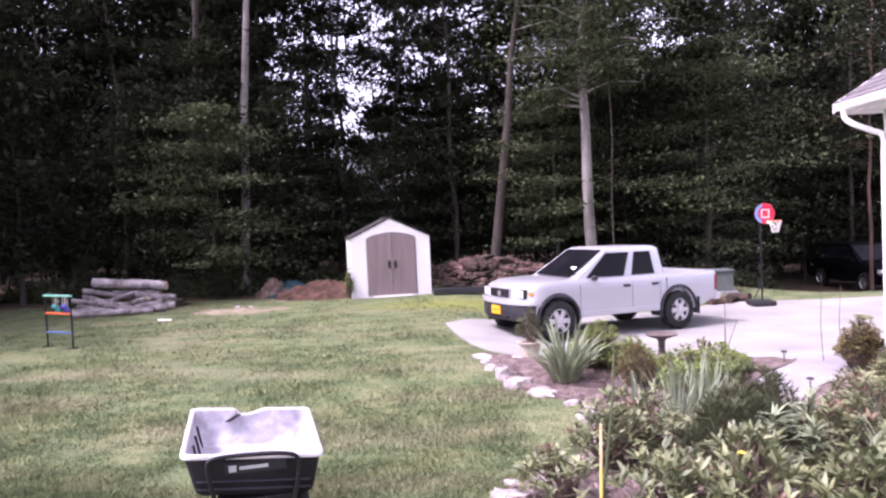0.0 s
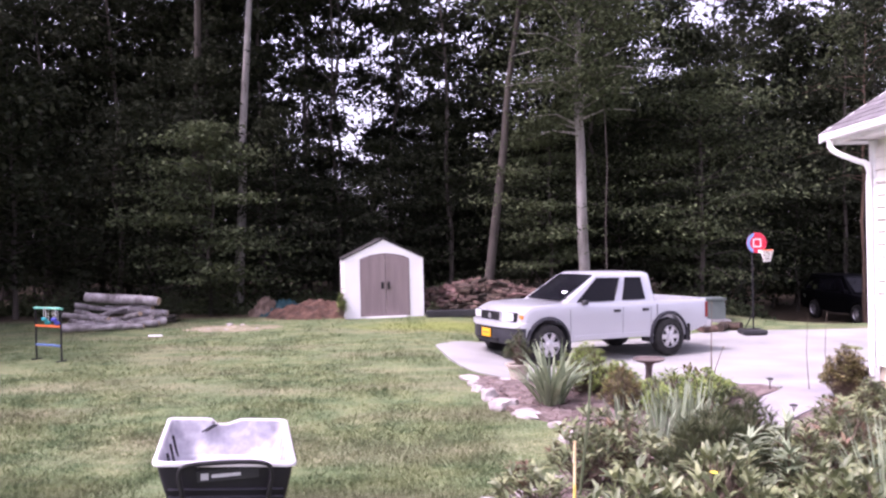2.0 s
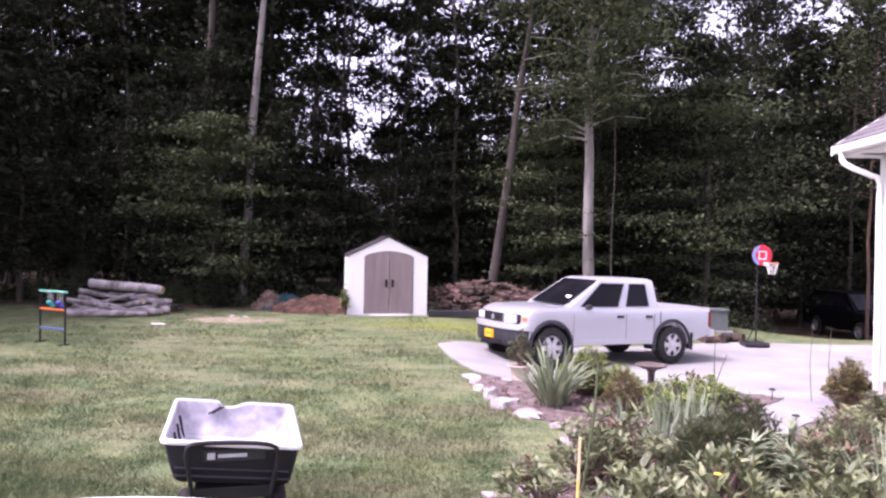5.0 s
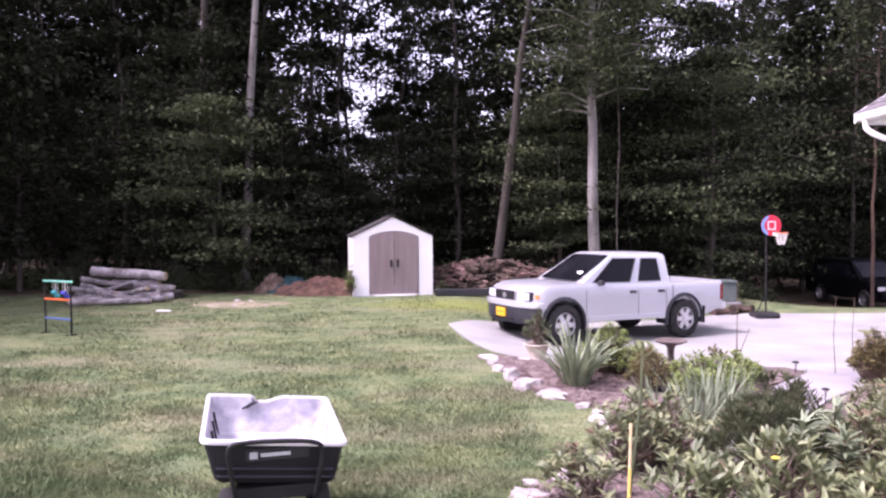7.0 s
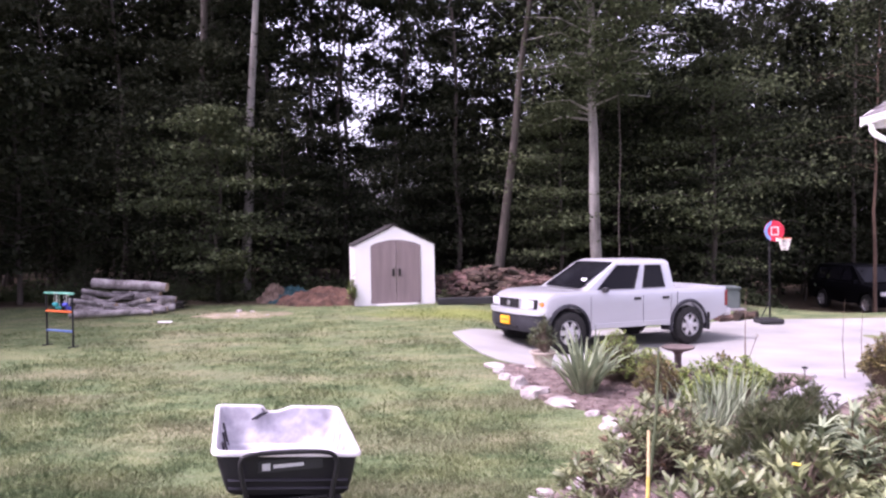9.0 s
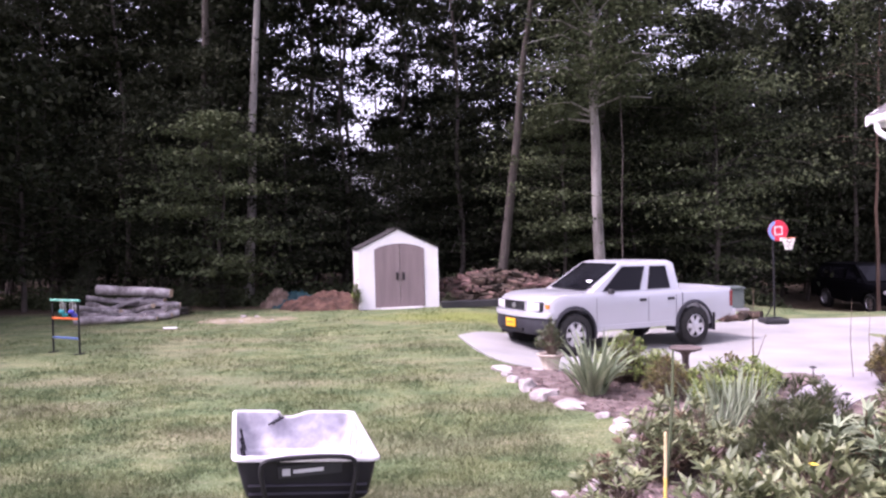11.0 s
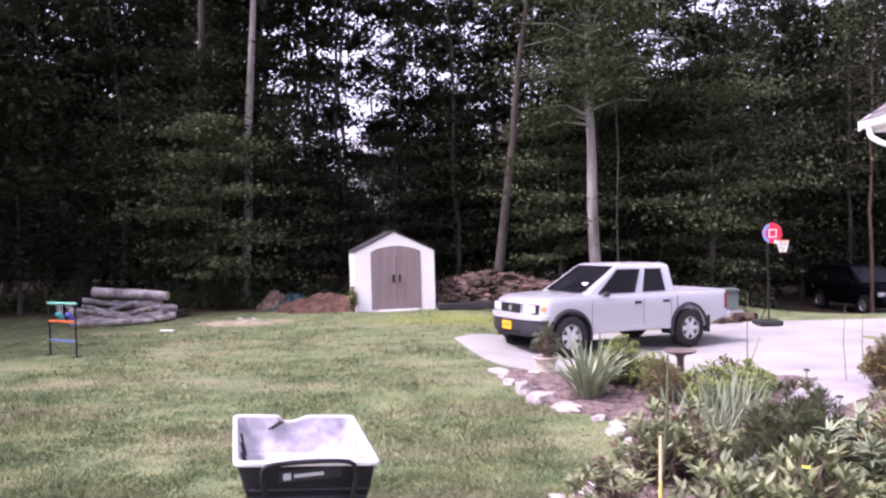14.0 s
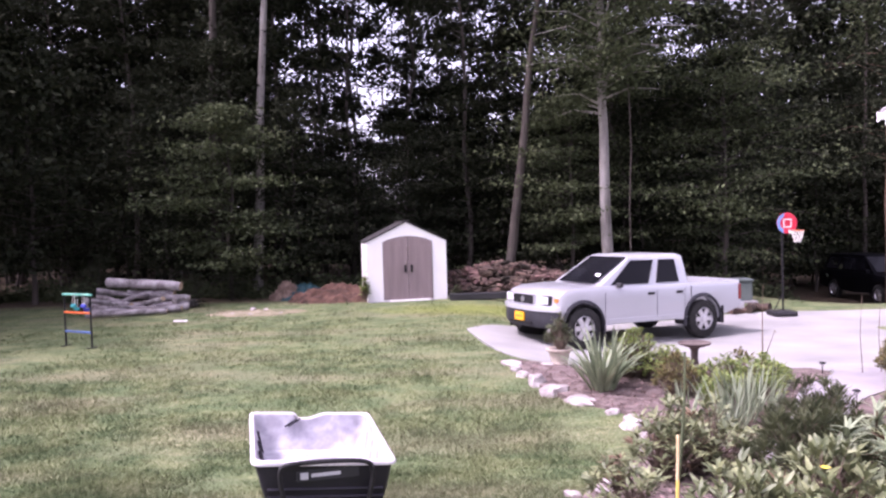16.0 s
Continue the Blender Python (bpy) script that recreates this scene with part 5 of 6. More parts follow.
# ---- things on the lawn ----
def build_cart():
    gz = g(-0.73, 4.14)
    ob = thing("dump_cart", pose(-0.734, 4.142, gz, 0, 0, 16.2), "black poly garden dump cart with a dusty pale tub", "garden cart")
    W, L, H, R = 0.745, 0.92, 0.665, 0.17
    tx, ty = -0.098, 0.042

    def tilt(x, y, z):
        return (x, y, z + tx * x + ty * y)

    def ringed(w, l, z, r=0.05, n=5):
        out = []
        for sx, sy, a0 in ((1, 1, 0), (-1, 1, 90), (-1, -1, 180), (1, -1, 270)):
            for k in range(n):
                a = radians(a0 + 90 * k / (n - 1))
                out.append((sx * (w / 2 - r) + r * math.cos(a), sy * (l / 2 - r) + r * math.sin(a), z))
        return out

    def notch(x, y, z):
        # the worn, lower lip in the middle of the far edge
        if y > L / 2 - 0.08:
            z -= 0.034 * ss(-0.105, -0.09, x) * ss(0.1, -0.03, x)
        return z

    def skin(rows, nm, mat, label, flip=False):
        bm = bmesh.new()
        vs = [[bm.verts.new(tilt(x, y, notch(x, y, z) if top else z)) for x, y, z in pts] for pts, top in rows]
        for a, b in zip(vs, vs[1:]):
            for k in range(len(a)):
                k2 = (k + 1) % len(a)
                bm.faces.new((a[k], a[k2], b[k2], b[k]))
        bm.faces.new(vs[-1])
        bmesh.ops.recalc_face_normals(bm, faces=bm.faces)
        if flip:
            bmesh.ops.reverse_faces(bm, faces=bm.faces)
        return part(nm, bm, mat, ob, label, smooth=True, sharp=40)

    def dense(pts):
        # extra points along the straight edges, for the notch
        out = []
        for a, b in zip(pts, pts[1:] + pts[:1]):
            d = math.dist(a, b)
            m = max(1, int(d / 0.02))
            out += [tuple(a[i] + (b[i] - a[i]) * k / m for i in range(3)) for k in range(m)]
        return out

    def scaled(pts, fx, fy, z):
        return [(x * fx, y * fy, z) for x, y, _ in pts]
    rim0 = dense(ringed(W, L, H))
    skin([(scaled(rim0, 0.955, 0.965, H - 0.005), True), (scaled(rim0, 0.93, 0.95, H - 0.06), False), (scaled(rim0, 0.87, 0.91, H - 0.16), False), (scaled(rim0, 0.83, 0.88, H - 0.215), False), (scaled(rim0, 0.79, 0.85, H - 0.232), False)],
         "tub", M["cart_black"], "black moulded tub")
    ins = skin([(scaled(rim0, 0.925, 0.945, H - 0.003), True), (scaled(rim0, 0.85, 0.89, H - 0.15), False), (scaled(rim0, 0.79, 0.84, H - 0.212), False)],
               "tub_lining", M["cart_inside"], "scuffed pale grey tub interior", True)
    bm = bmesh.new()
    vs = [[bm.verts.new(tilt(x * fx, y * fy, notch(x, y, H + dz))) for x, y, _ in rim0] for fx, fy, dz in ((0.955, 0.965, -0.02), (0.998, 0.998, -0.016), (1.003, 1.002, -0.004), (0.99, 0.992, 0.006), (0.945, 0.96, 0.009), (0.925, 0.945, -0.004))]
    for a, b in zip(vs, vs[1:]):
        for k in range(len(a)):
            k2 = (k + 1) % len(a)
            bm.faces.new((a[k], a[k2], b[k2], b[k]))
    bmesh.ops.recalc_face_normals(bm, faces=bm.faces)
    part("rim", bm, M["cart_rim"], ob, "worn whitish rim", smooth=True, sharp=50)
    # ribs inside and out
    for s in (-1, 1):
        for k in range(4):
            y = -0.27 + k * 0.18
            part("rib", tube([tilt(s * W * 0.447, y, H - 0.06), tilt(s * W * 0.415, y, H - 0.19)], 0.014, 6), M["cart_inside" if s > 0 else "cart_black"], ins, "" if s > 0 else "dark moulded slot")
    for z, f in ((-0.15, 0.458), (-0.195, 0.447)):
        part("front_ridge", tube([tilt(-W * 0.40, -L * f, H + z), tilt(W * 0.40, -L * f, H + z)], 0.011, 6), M["cart_black"], ob)
    for k in range(2):
        x0 = -0.165 + k * 0.022
        part("slot", tube([tilt(x0, L * 0.448, H - 0.075 + k * 0.004), tilt(x0 + 0.075, L * 0.458, H - 0.03 + k * 0.004)], 0.006, 6), M["cart_black"], ins, "dark moulded slot")
    # name panel with plain bars
    sg = part("name_panel", box(-0.15, 0.17, -L * 0.485, -L * 0.474, H - 0.11, H - 0.05), M["sign_grey"], ob, "grey panel with a light mark and bars")
    part("mark", box(-0.13, -0.09, -L * 0.485 - 0.003, -L * 0.485 - 0.0005, H - 0.098, H - 0.063), M["lettering"], sg)
    part("bar", box(-0.075, 0.075, -L * 0.485 - 0.003, -L * 0.485 - 0.0005, H - 0.09, H - 0.072), M["lettering"], sg)
    # tipping bar in front of the tub
    y = -L * 0.53
    pts = smoothed([(-0.2, y + 0.04, 0.36), (-0.22, y, H - 0.16), (-0.235, y - 0.01, H - 0.04), (-0.19, y - 0.01, H + 0.0), (0, y - 0.01, H + 0.0), (0.19, y - 0.01, H - 0.02), (0.235, y - 0.01, H - 0.07), (0.22, y, H - 0.18), (0.2, y + 0.04, 0.36)], 44)
    part("tipping_bar", tube(pts, 0.0125, 8), M["black_metal"], ob, "bent black steel bar", smooth=True)
    part("under_frame", box(-0.2, 0.2, -0.4, 0.36, 0.33, 0.4, 0.008), M["black_metal"], ob, "black steel frame")
    part("axle", tube([(-0.3, -0.2, R), (0.3, -0.2, R)], 0.014), M["black_metal"], ob)
    for s in (-1, 1):
        part("axle_bracket", box(s * 0.19 - 0.02, s * 0.19 + 0.02, -0.24, -0.16, R - 0.02, 0.335), M["black_metal"], ob)
        m = Matrix.Translation((s * 0.245, -0.2, R)) @ Matrix.Rotation(radians(90 * s), 4, "Y")
        wh = part("wheel", revolve([(R * 0.55, -0.045), (R * 0.8, -0.05), (R * 0.95, -0.04), (R, -0.018), (R, 0.018), (R * 0.95, 0.04), (R * 0.8, 0.05), (R * 0.55, 0.045)], 26, m=m), M["rubber"], ob, "black pneumatic wheel", smooth=True)
        part("hub", revolve([(R * 0.56, 0.03), (R * 0.4, 0.015), (R * 0.2, 0.04), (0.001, 0.045)], 18, m=m), M["black_metal"], wh)
    part("tongue", tube([(0, -0.2, 0.34), (0.0, -0.46, 0.2), (0.0, -0.62, 0.03)], 0.016), M["black_metal"], ob, "black tow tongue")


build_cart()


def build_ladder_game():
    a, b = Vector((-7.21, 13.4, 0)), Vector((-6.55, 13.05, 0))
    ob = thing("ladder_toss_game", pose(a.x, a.y, g(a.x, a.y), 0, 0, math.degrees(math.atan2(b.y - a.y, b.x - a.x))), "ladder toss game frame with green, orange and blue bars", "lawn game")
    w = (b - a).length
    for x in (0, w):
        part("leg", tube([(x, 0, 0.02), (x, 0, 1.0)], 0.017), M["black_metal"], ob, "dark upright pipe")
        part("foot", tube([(x, -0.1, 0.02), (x, 0.1, 0.02)], 0.019), M["black_metal"], ob)
    for z, mat, lb in ((0.98, "green_bar", "green pipe"), (0.65, "orange_bar", "orange pipe"), (0.3, "blue_bar", "blue pipe")):
        part("rung", tube([(0.0 if z < 0.9 else -0.04, 0, z), (w if z < 0.9 else w + 0.04, 0, z)], 0.021), M[mat], ob, lb)
    for x, mat in ((0.28, "teal_ball"), (0.34, "teal_ball"), (0.56, "navy_ball"), (0.62, "navy_ball")):
        bl = thing("toss_bola", ob.matrix_world @ pose(x, 0, 0.98), "pair of coloured balls on a string over the top bar", "toss bola", "bolas on the ladder game")
        part("string", tube([(0, -0.03, -0.2), (0, -0.026, 0.02), (0, 0.026, 0.02), (0, 0.03, -0.26)], 0.004, 5), M["net"], bl)
        for y, z in ((-0.03, -0.2), (0.03, -0.27)):
            bm = bmesh.new()
            bmesh.ops.create_uvsphere(bm, u_segments=12, v_segments=8, radius=0.036, matrix=Matrix.Translation((0, y, z)))
            part("ball", bm, M[mat], bl, smooth=True)


build_ladder_game()


def log_mesh(length, r0, r1, seed, bend=0.05):
    q = random.Random(seed)
    pts = [Vector((length * (k / 6 - 0.5), q.uniform(-bend, bend) * 0.5, q.uniform(-bend, bend) * 0.3)) for k in range(7)]
    bm = tube(pts, 0, 10, taper=[(r0 + (r1 - r0) * k / 6) * q.uniform(0.93, 1.07) for k in range(7)])
    return bm


def lay_log(x, y, z, length, r0, turn, seed, dip=0, material_="log_bark", label="weathered grey log lying in a pile", group="logs piled by the lawn"):
    ob = thing("log", pose(x, y, z, 0, dip, turn), label, "log", group)
    part("trunk_piece", log_mesh(length, r0, r0 * 0.86, seed), M[material_], ob, smooth=True, sharp=50)
    part("cut_end", revolve([(r0 * 0.84, 0), (r0 * 0.8, 0.012), (0.001, 0.014)], 12, m=pose(length / 2, 0, 0, 0, 90, 0)), M["log_cut"], ob, "pale sawn end")
    return ob


gz = g(-8.4, 18.8)
for i, (x, y, z, ln, rr, tn, dp) in enumerate(((-8.35, 17.95, 0.085, 1.5, 0.095, 12, 0), (-7.75, 18.15, 0.07, 1.0, 0.075, 6, 0), (-8.8, 18.35, 0.1, 1.1, 0.1, 24, 0), (-7.6, 18.45, 0.1, 1.2, 0.1, 8, 0),
                                           (-8.4, 18.6, 0.1, 1.9, 0.1, -7, 0), (-7.35, 18.75, 0.11, 0.9, 0.12, 34, 0), (-9.2, 18.8, 0.1, 1.2, 0.1, -30, 0), (-8.6, 18.45, 0.27, 1.5, 0.075, 17, 7),
                                           (-7.8, 18.6, 0.28, 1.1, 0.08, -24, -7), (-8.0, 19.0, 0.13, 2.2, 0.13, 3, 0), (-9.0, 19.2, 0.14, 1.4, 0.13, -9, 0), (-8.85, 18.8, 0.32, 1.3, 0.085, -18, 6),
                                           (-7.5, 19.05, 0.36, 1.0, 0.1, 14, 5), (-8.3, 18.85, 0.4, 1.3, 0.07, 33, -9), (-8.7, 19.1, 0.45, 1.4, 0.08, 7, 8), (-7.55, 19.3, 0.14, 1.3, 0.14, 20, 0),
                                           (-8.1, 19.3, 0.42, 1.7, 0.12, -6, 0), (-8.2, 19.15, 0.70, 2.0, 0.15, -3, 3), (-7.2, 18.9, 0.3, 0.6, 0.09, 60, 0), (-8.2, 18.3, 0.2, 0.8, 0.05, 48, 6))):
    lay_log(x, y, gz + z, ln * (0.8 if i in (4, 9, 16) else 1), rr * 0.9, tn * 1.5, 100 + i, dp * 1.4)

paper = part("scrap_sheet", box(-0.15, 0.15, -0.08, 0.08, 0.0, 0.012, 0.004), M["white_paint"])
paper.matrix_world = pose(-6.34, 16.7, g(-6.34, 16.7) + 0.03, 3, 2, 12)
tagged(paper, "white scrap lying on the grass", "scrap")


def mound(name, x, y, w, d, h, mat, label, cat, seed, lumps=0.06, ragged=0.18):
    n, m = 64, 44
    v, f = [], []
    for j in range(m + 1):
        for i in range(n + 1):
            u, q = i / n * 2 - 1, j / m * 2 - 1
            rr = math.sqrt(u * u + q * q) * (1 + ragged * noise.noise((u * 2 + seed, q * 2, 0)))
            z = h * max(0.0, 1 - rr ** 1.4) + lumps * (noise.noise((u * 5 + seed, q * 5, 3)) + 0.5 * noise.noise((u * 12 + seed, q * 10, 7)) + 0.3 * noise.noise((u * 25, q * 18, seed))) * ss(1.05, 0.8, rr) - 0.05 * ss(0.85, 1.0, rr)
            px, py = x + u * w / 2, y + q * d / 2
            v.append((px, py, g(px, py) + z))
    for j in range(m):
        for i in range(n):
            f.append((j * (n + 1) + i, j * (n + 1) + i + 1, (j + 1) * (n + 1) + i + 1, (j + 1) * (n + 1) + i))
    ob = part(name, mesh_of(name, v, f, True), mat)
    return tagged(ob, label, cat)


mound("mulch_mound", -3.3, 20.4, 2.8, 1.8, 0.46, M["red_mulch"], "heap of reddish brown mulch beside the shed", "mulch pile", 3, 0.13, 0.3)
mound("tarp", -4.35, 21.1, 1.9, 1.2, 0.42, M["tarp"], "crumpled teal tarpaulin over a heap", "tarp", 8, 0.14)
mound("brush_mound", -4.85, 20.95, 1.0, 0.7, 0.52, M["brush"], "heap of tan brush and leaves on a tarp", "brush heap", 13, 0.16, 0.4)
bare = mound("bare_soil", -4.9, 18.0, 2.5, 1.2, 0.04, material("bare", [(0.12, 0.125, 0.065), (0.2, 0.18, 0.115), (0.32, 0.27, 0.2)], 0.95, scale=2.6, fine=40, bump=0.6, dist=0.02), "bare sandy soil with rubble on the lawn", "bare soil", 21, 0.04, 0.6)
bare["kind"] = "structure"

# firewood
rnd = random.Random(21)
pile = thing("firewood_pile", pose(1.2, 20.9, g(1.3, 20.9)), "loose heap of split reddish brown firewood", "firewood")
wood_meshes = []
for k in range(8):
    bm = bmesh.new()
    ln, rr = rnd.uniform(0.36, 0.52), rnd.uniform(0.05, 0.085)
    sides = (3, 4, 3, 5, 4, 3, 8, 4)[k]
    rings = [[bm.verts.new((s * ln / 2, rr * math.cos(a * math.tau / sides) * rnd.uniform(0.85, 1.15), rr * math.sin(a * math.tau / sides) * rnd.uniform(0.85, 1.15))) for a in range(sides)] for s in (-1, 1)]
    for a in range(sides):
        bm.faces.new((rings[0][a], rings[0][(a + 1) % sides], rings[1][(a + 1) % sides], rings[1][a]))
    bm.faces.new(rings[0][::-1])
    bm.faces.new(rings[1])
    bmesh.ops.bevel(bm, geom=bm.edges[:], offset=0.008, segments=1, affect="EDGES")
    me = bpy.data.meshes.new("split_log")
    bm.to_mesh(me)
    bm.free()
    me.materials.append(M["split_wood"])
    wood_meshes.append(me)
for k in range(298):
    u = rnd.uniform(-1, 1)
    q = rnd.uniform(-1, 0.35)
    hh = 1.0 * (1 - abs(u) ** 4 * 0.3) * (1 - 0.75 * q * q) * (0.93 + 0.09 * math.sin(u * 5 + 1))
    z = hh * (0.75 + 0.25 * rnd.random()) if k > 40 else hh * rnd.random()
    lg = new("split_log", wood_meshes[k % 8])
    lg.parent = pile
    lg.matrix_basis = pose(u * 1.85 - 0.1, q * 0.75, max(0.07, z - 0.05), rnd.uniform(0, 360), rnd.uniform(-16, 16), rnd.choice((0, 0, 180, 90)) + rnd.uniform(-38, 38))
core = mound("wood_core", 1.1, 21.0, 3.7, 1.4, 0.72, M["bark_dark"], "", "", 31, 0.1)
core.name = "packed_core"
core.parent = pile
core.matrix_parent_inverse = pile.matrix_world.inverted()
tb = thing("landscape_timber", pose(0.55, 19.55, g(0.55, 19.55), 0, 0, 4), "black plastic-wrapped timber lying at the woodpile", "timber")
part("beam", box(-0.75, 0.75, -0.11, 0.11, 0, 0.19, 0.03), M["dark_plastic"], tb)
part("end_cap", box(0.752, 0.775, -0.1, 0.1, 0.01, 0.18, 0.01), M["black_metal"], tb)


# ---- right side ----
def build_hoop():
    ob = thing("basketball_hoop", pose(7.69, 17.5, g(7.6, 17.5) + 0.02), "small portable basketball hoop with red and blue round backboard", "basketball hoop")
    part("base", box(-0.32, 0.24, -0.25, 0.25, 0.0, 0.12, 0.05), M["dark_plastic"], ob, "black weighted base")
    part("pole", tube([(0, 0.02, 0.1), (0, 0.02, 2.0)], 0.021, 10), M["black_metal"], ob, "black pole")
    part("brace", tube([(-0.22, 0.02, 0.1), (-0.01, 0.02, 0.5)], 0.014), M["black_metal"], ob)
    zc = 2.17
    yb = -0.14
    m = pose(0.05, yb, zc, 90, 0, 8)
    bd = part("backboard", revolve([(0.245, -0.012), (0.255, 0), (0.245, 0.012)], 32, m=m @ Matrix.Diagonal((1, 0.95, 1, 1))), M["board_red"], ob, "red round backboard")
    bm = bmesh.new()
    arc = [(0.257 * math.cos(a), 0.257 * 0.95 * math.sin(a)) for a in [radians(105 + k * 12) for k in range(13)]]
    inner = [(x * 0.5 - 0.05, y * 0.62) for x, y in arc]
    o = [bm.verts.new(m @ Vector((x, y, 0.016))) for x, y in arc]
    i_ = [bm.verts.new(m @ Vector((x, y, 0.016))) for x, y in inner]
    for k in range(12):
        bm.faces.new((o[k], o[k + 1], i_[k + 1], i_[k]))
    part("blue_panel", bm, M["board_blue"], bd, "light blue side of the board")
    for x0, x1, y0, y1 in ((-0.1, 0.1, 0.075, 0.1), (-0.1, 0.1, -0.1, -0.075), (-0.1, -0.075, -0.075, 0.075), (0.075, 0.1, -0.075, 0.075)):
        sq = box(x0, x1, y0, y1, 0.018, 0.022)
        bmesh.ops.transform(sq, matrix=m, verts=sq.verts)
        part("target_line", sq, M["white_paint"], bd, "white target square")
    part("bracket", box(0.08, 0.16, yb - 0.12, yb - 0.01, zc - 0.24, zc - 0.16, 0.01), M["white_paint"], ob)
    cx, cy, cz = 0.2, yb - 0.2, zc - 0.17
    ring = [(cx + 0.14 * math.cos(k * math.tau / 20), cy + 0.14 * math.sin(k * math.tau / 20), cz) for k in range(21)]
    part("hoop_ring", tube(ring, 0.01, 6), M["orange_bar"], ob, "orange metal rim")
    bm = bmesh.new()
    n = 16
    for lev in range(5):
        for k in range(n):
            for d in (1, -1):
                a0, a1 = (k + 0.5 * lev) * math.tau / n, (k + 0.5 * lev + 0.5 * d) * math.tau / n
                r0, r1 = 0.14 - 0.014 * lev, 0.14 - 0.014 * (lev + 1)
                tube([(cx + r0 * math.cos(a0), cy + r0 * math.sin(a0), cz - 0.055 * lev), (cx + r1 * math.cos(a1), cy + r1 * math.sin(a1), cz - 0.055 * (lev + 1))], 0.006, 4, bm, closed=False)
    part("net", bm, M["net"], ob, "white net")


build_hoop()
ub = thing("utility_box", pose(7.2, 19.6, g(7.0, 19.6) - 0.06, 0, 0, -6), "grey-green metal utility box beside the driveway", "utility box")
part("housing", box(-0.4, 0.5, -0.3, 0.3, 0.06, 0.56, 0.025), M["utility_green"], ub)
part("lid", box(-0.43, 0.53, -0.33, 0.33, 0.561, 0.62, 0.02), M["utility_green"], ub)
part("pad", box(-0.5, 0.6, -0.4, 0.4, -0.02, 0.06, 0.01), M["path_concrete"], ub, "concrete pad")
for i, (x, y, s) in enumerate(((6.85, 17.9, 0.3), (7.15, 18.05, 0.24), (6.6, 18.15, 0.2), (7.4, 18.2, 0.22))):
    lay_log(x, y, g(x, y) + 0.1, 0.55, 0.1, 20 + i * 35, 300 + i, 0, "split_wood", "short brown log lying beside the basketball hoop", "logs by the hoop")


# ---- flower bed ----
def rock(x, y, sx, sy, sz, seed, turn):
    q = random.Random(seed)
    bm = bmesh.new()
    bmesh.ops.create_icosphere(bm, subdivisions=3, radius=1)
    off = q.uniform(0, 50)
    for v in bm.verts:
        d = 1 + 0.5 * noise.noise(v.co * 1.2 + Vector((off, 0, 0))) + 0.22 * noise.noise(v.co * 3 + Vector((off, 4, 0)))
        v.co *= d
        if v.co.z > 0.62:
            v.co.z = 0.62 + (v.co.z - 0.62) * 0.3
        v.co = Vector((v.co.x * sx / 2, v.co.y * sy / 2, v.co.z * sz / 1.3))
    ob = part("edging_stone", bm, M["stone"], None, smooth=True, sharp=50)
    ob.matrix_world = pose(x, y, g(x, y) + sz * 0.22, 0, 0, turn)
    return tagged(ob, "pale weathered stone edging the flower bed", "stone", "stones edging the flower bed")


for i, (x, y, sx, sy, sz) in enumerate(((0.8, 10.55, 0.5, 0.3, 0.16), (0.84, 10.15, 0.24, 0.2, 0.13), (0.9, 9.75, 0.26, 0.3, 0.15), (1.03, 9.2, 0.32, 0.42, 0.24), (1.17, 8.62, 0.5, 0.36, 0.22),
                                       (1.4, 8.2, 0.6, 0.3, 0.16), (1.62, 8.05, 0.15, 0.12, 0.09), (1.66, 7.72, 0.24, 0.18, 0.1), (1.76, 7.2, 0.36, 0.5, 0.2), (1.82, 6.85, 0.3, 0.2, 0.1),
                                       (1.72, 6.35, 0.3, 0.26, 0.18), (1.4, 5.72, 0.2, 0.16, 0.1), (1.12, 5.2, 0.26, 0.2, 0.14), (1.06, 4.98, 0.4, 0.2, 0.12), (0.84, 5.0, 0.16, 0.16, 0.09),
                                       (0.82, 4.66, 0.46, 0.24, 0.11), (3.05, 9.3, 0.3, 0.2, 0.09), (3.55, 10.05, 0.4, 0.2, 0.1), (2.95, 9.75, 0.26, 0.2, 0.1), (2.35, 10.3, 0.3, 0.2, 0.1), (1.3, 10.6, 0.35, 0.25, 0.13))):
    rock(x, y, sx * 0.66, sy * 0.66, sz * 0.72, 400 + i, i * 37 % 90 - 45)


def pointed(name, bases, ways, lengths, width, mat, parent, droop=0.4, segs=5, label=""):
    """Long strap leaves that rise and arch over."""
    v, f = [], []
    for (bx, by, bz), (dx, dy, dz), ln in zip(bases, ways, lengths):
        d = Vector((dx, dy, dz)).normalized()
        side = d.cross(Vector((0, 0, 1)))
        if side.length < 0.1:
            side = Vector((1, 0.3, 0))
        side.normalize()
        p = Vector((bx, by, bz))
        k0 = len(v)
        for k in range(segs + 1):
            u = k / segs
            w = width * (0.75 + 0.6 * u - 1.3 * u * u) if k < segs else 0.002
            v += [p - side * w / 2, p - d.cross(side) * w * 0.18, p + side * w / 2]
            d = (d + Vector((0, 0, -droop * u / segs * 1.6))).normalized()
            p = p + d * ln / segs
        for k in range(segs):
            a = k0 + k * 3
            f += [(a, a + 1, a + 4, a + 3), (a + 1, a + 2, a + 5, a + 4)]
    return part(name, mesh_of(name, v, f, True), mat, parent, label)


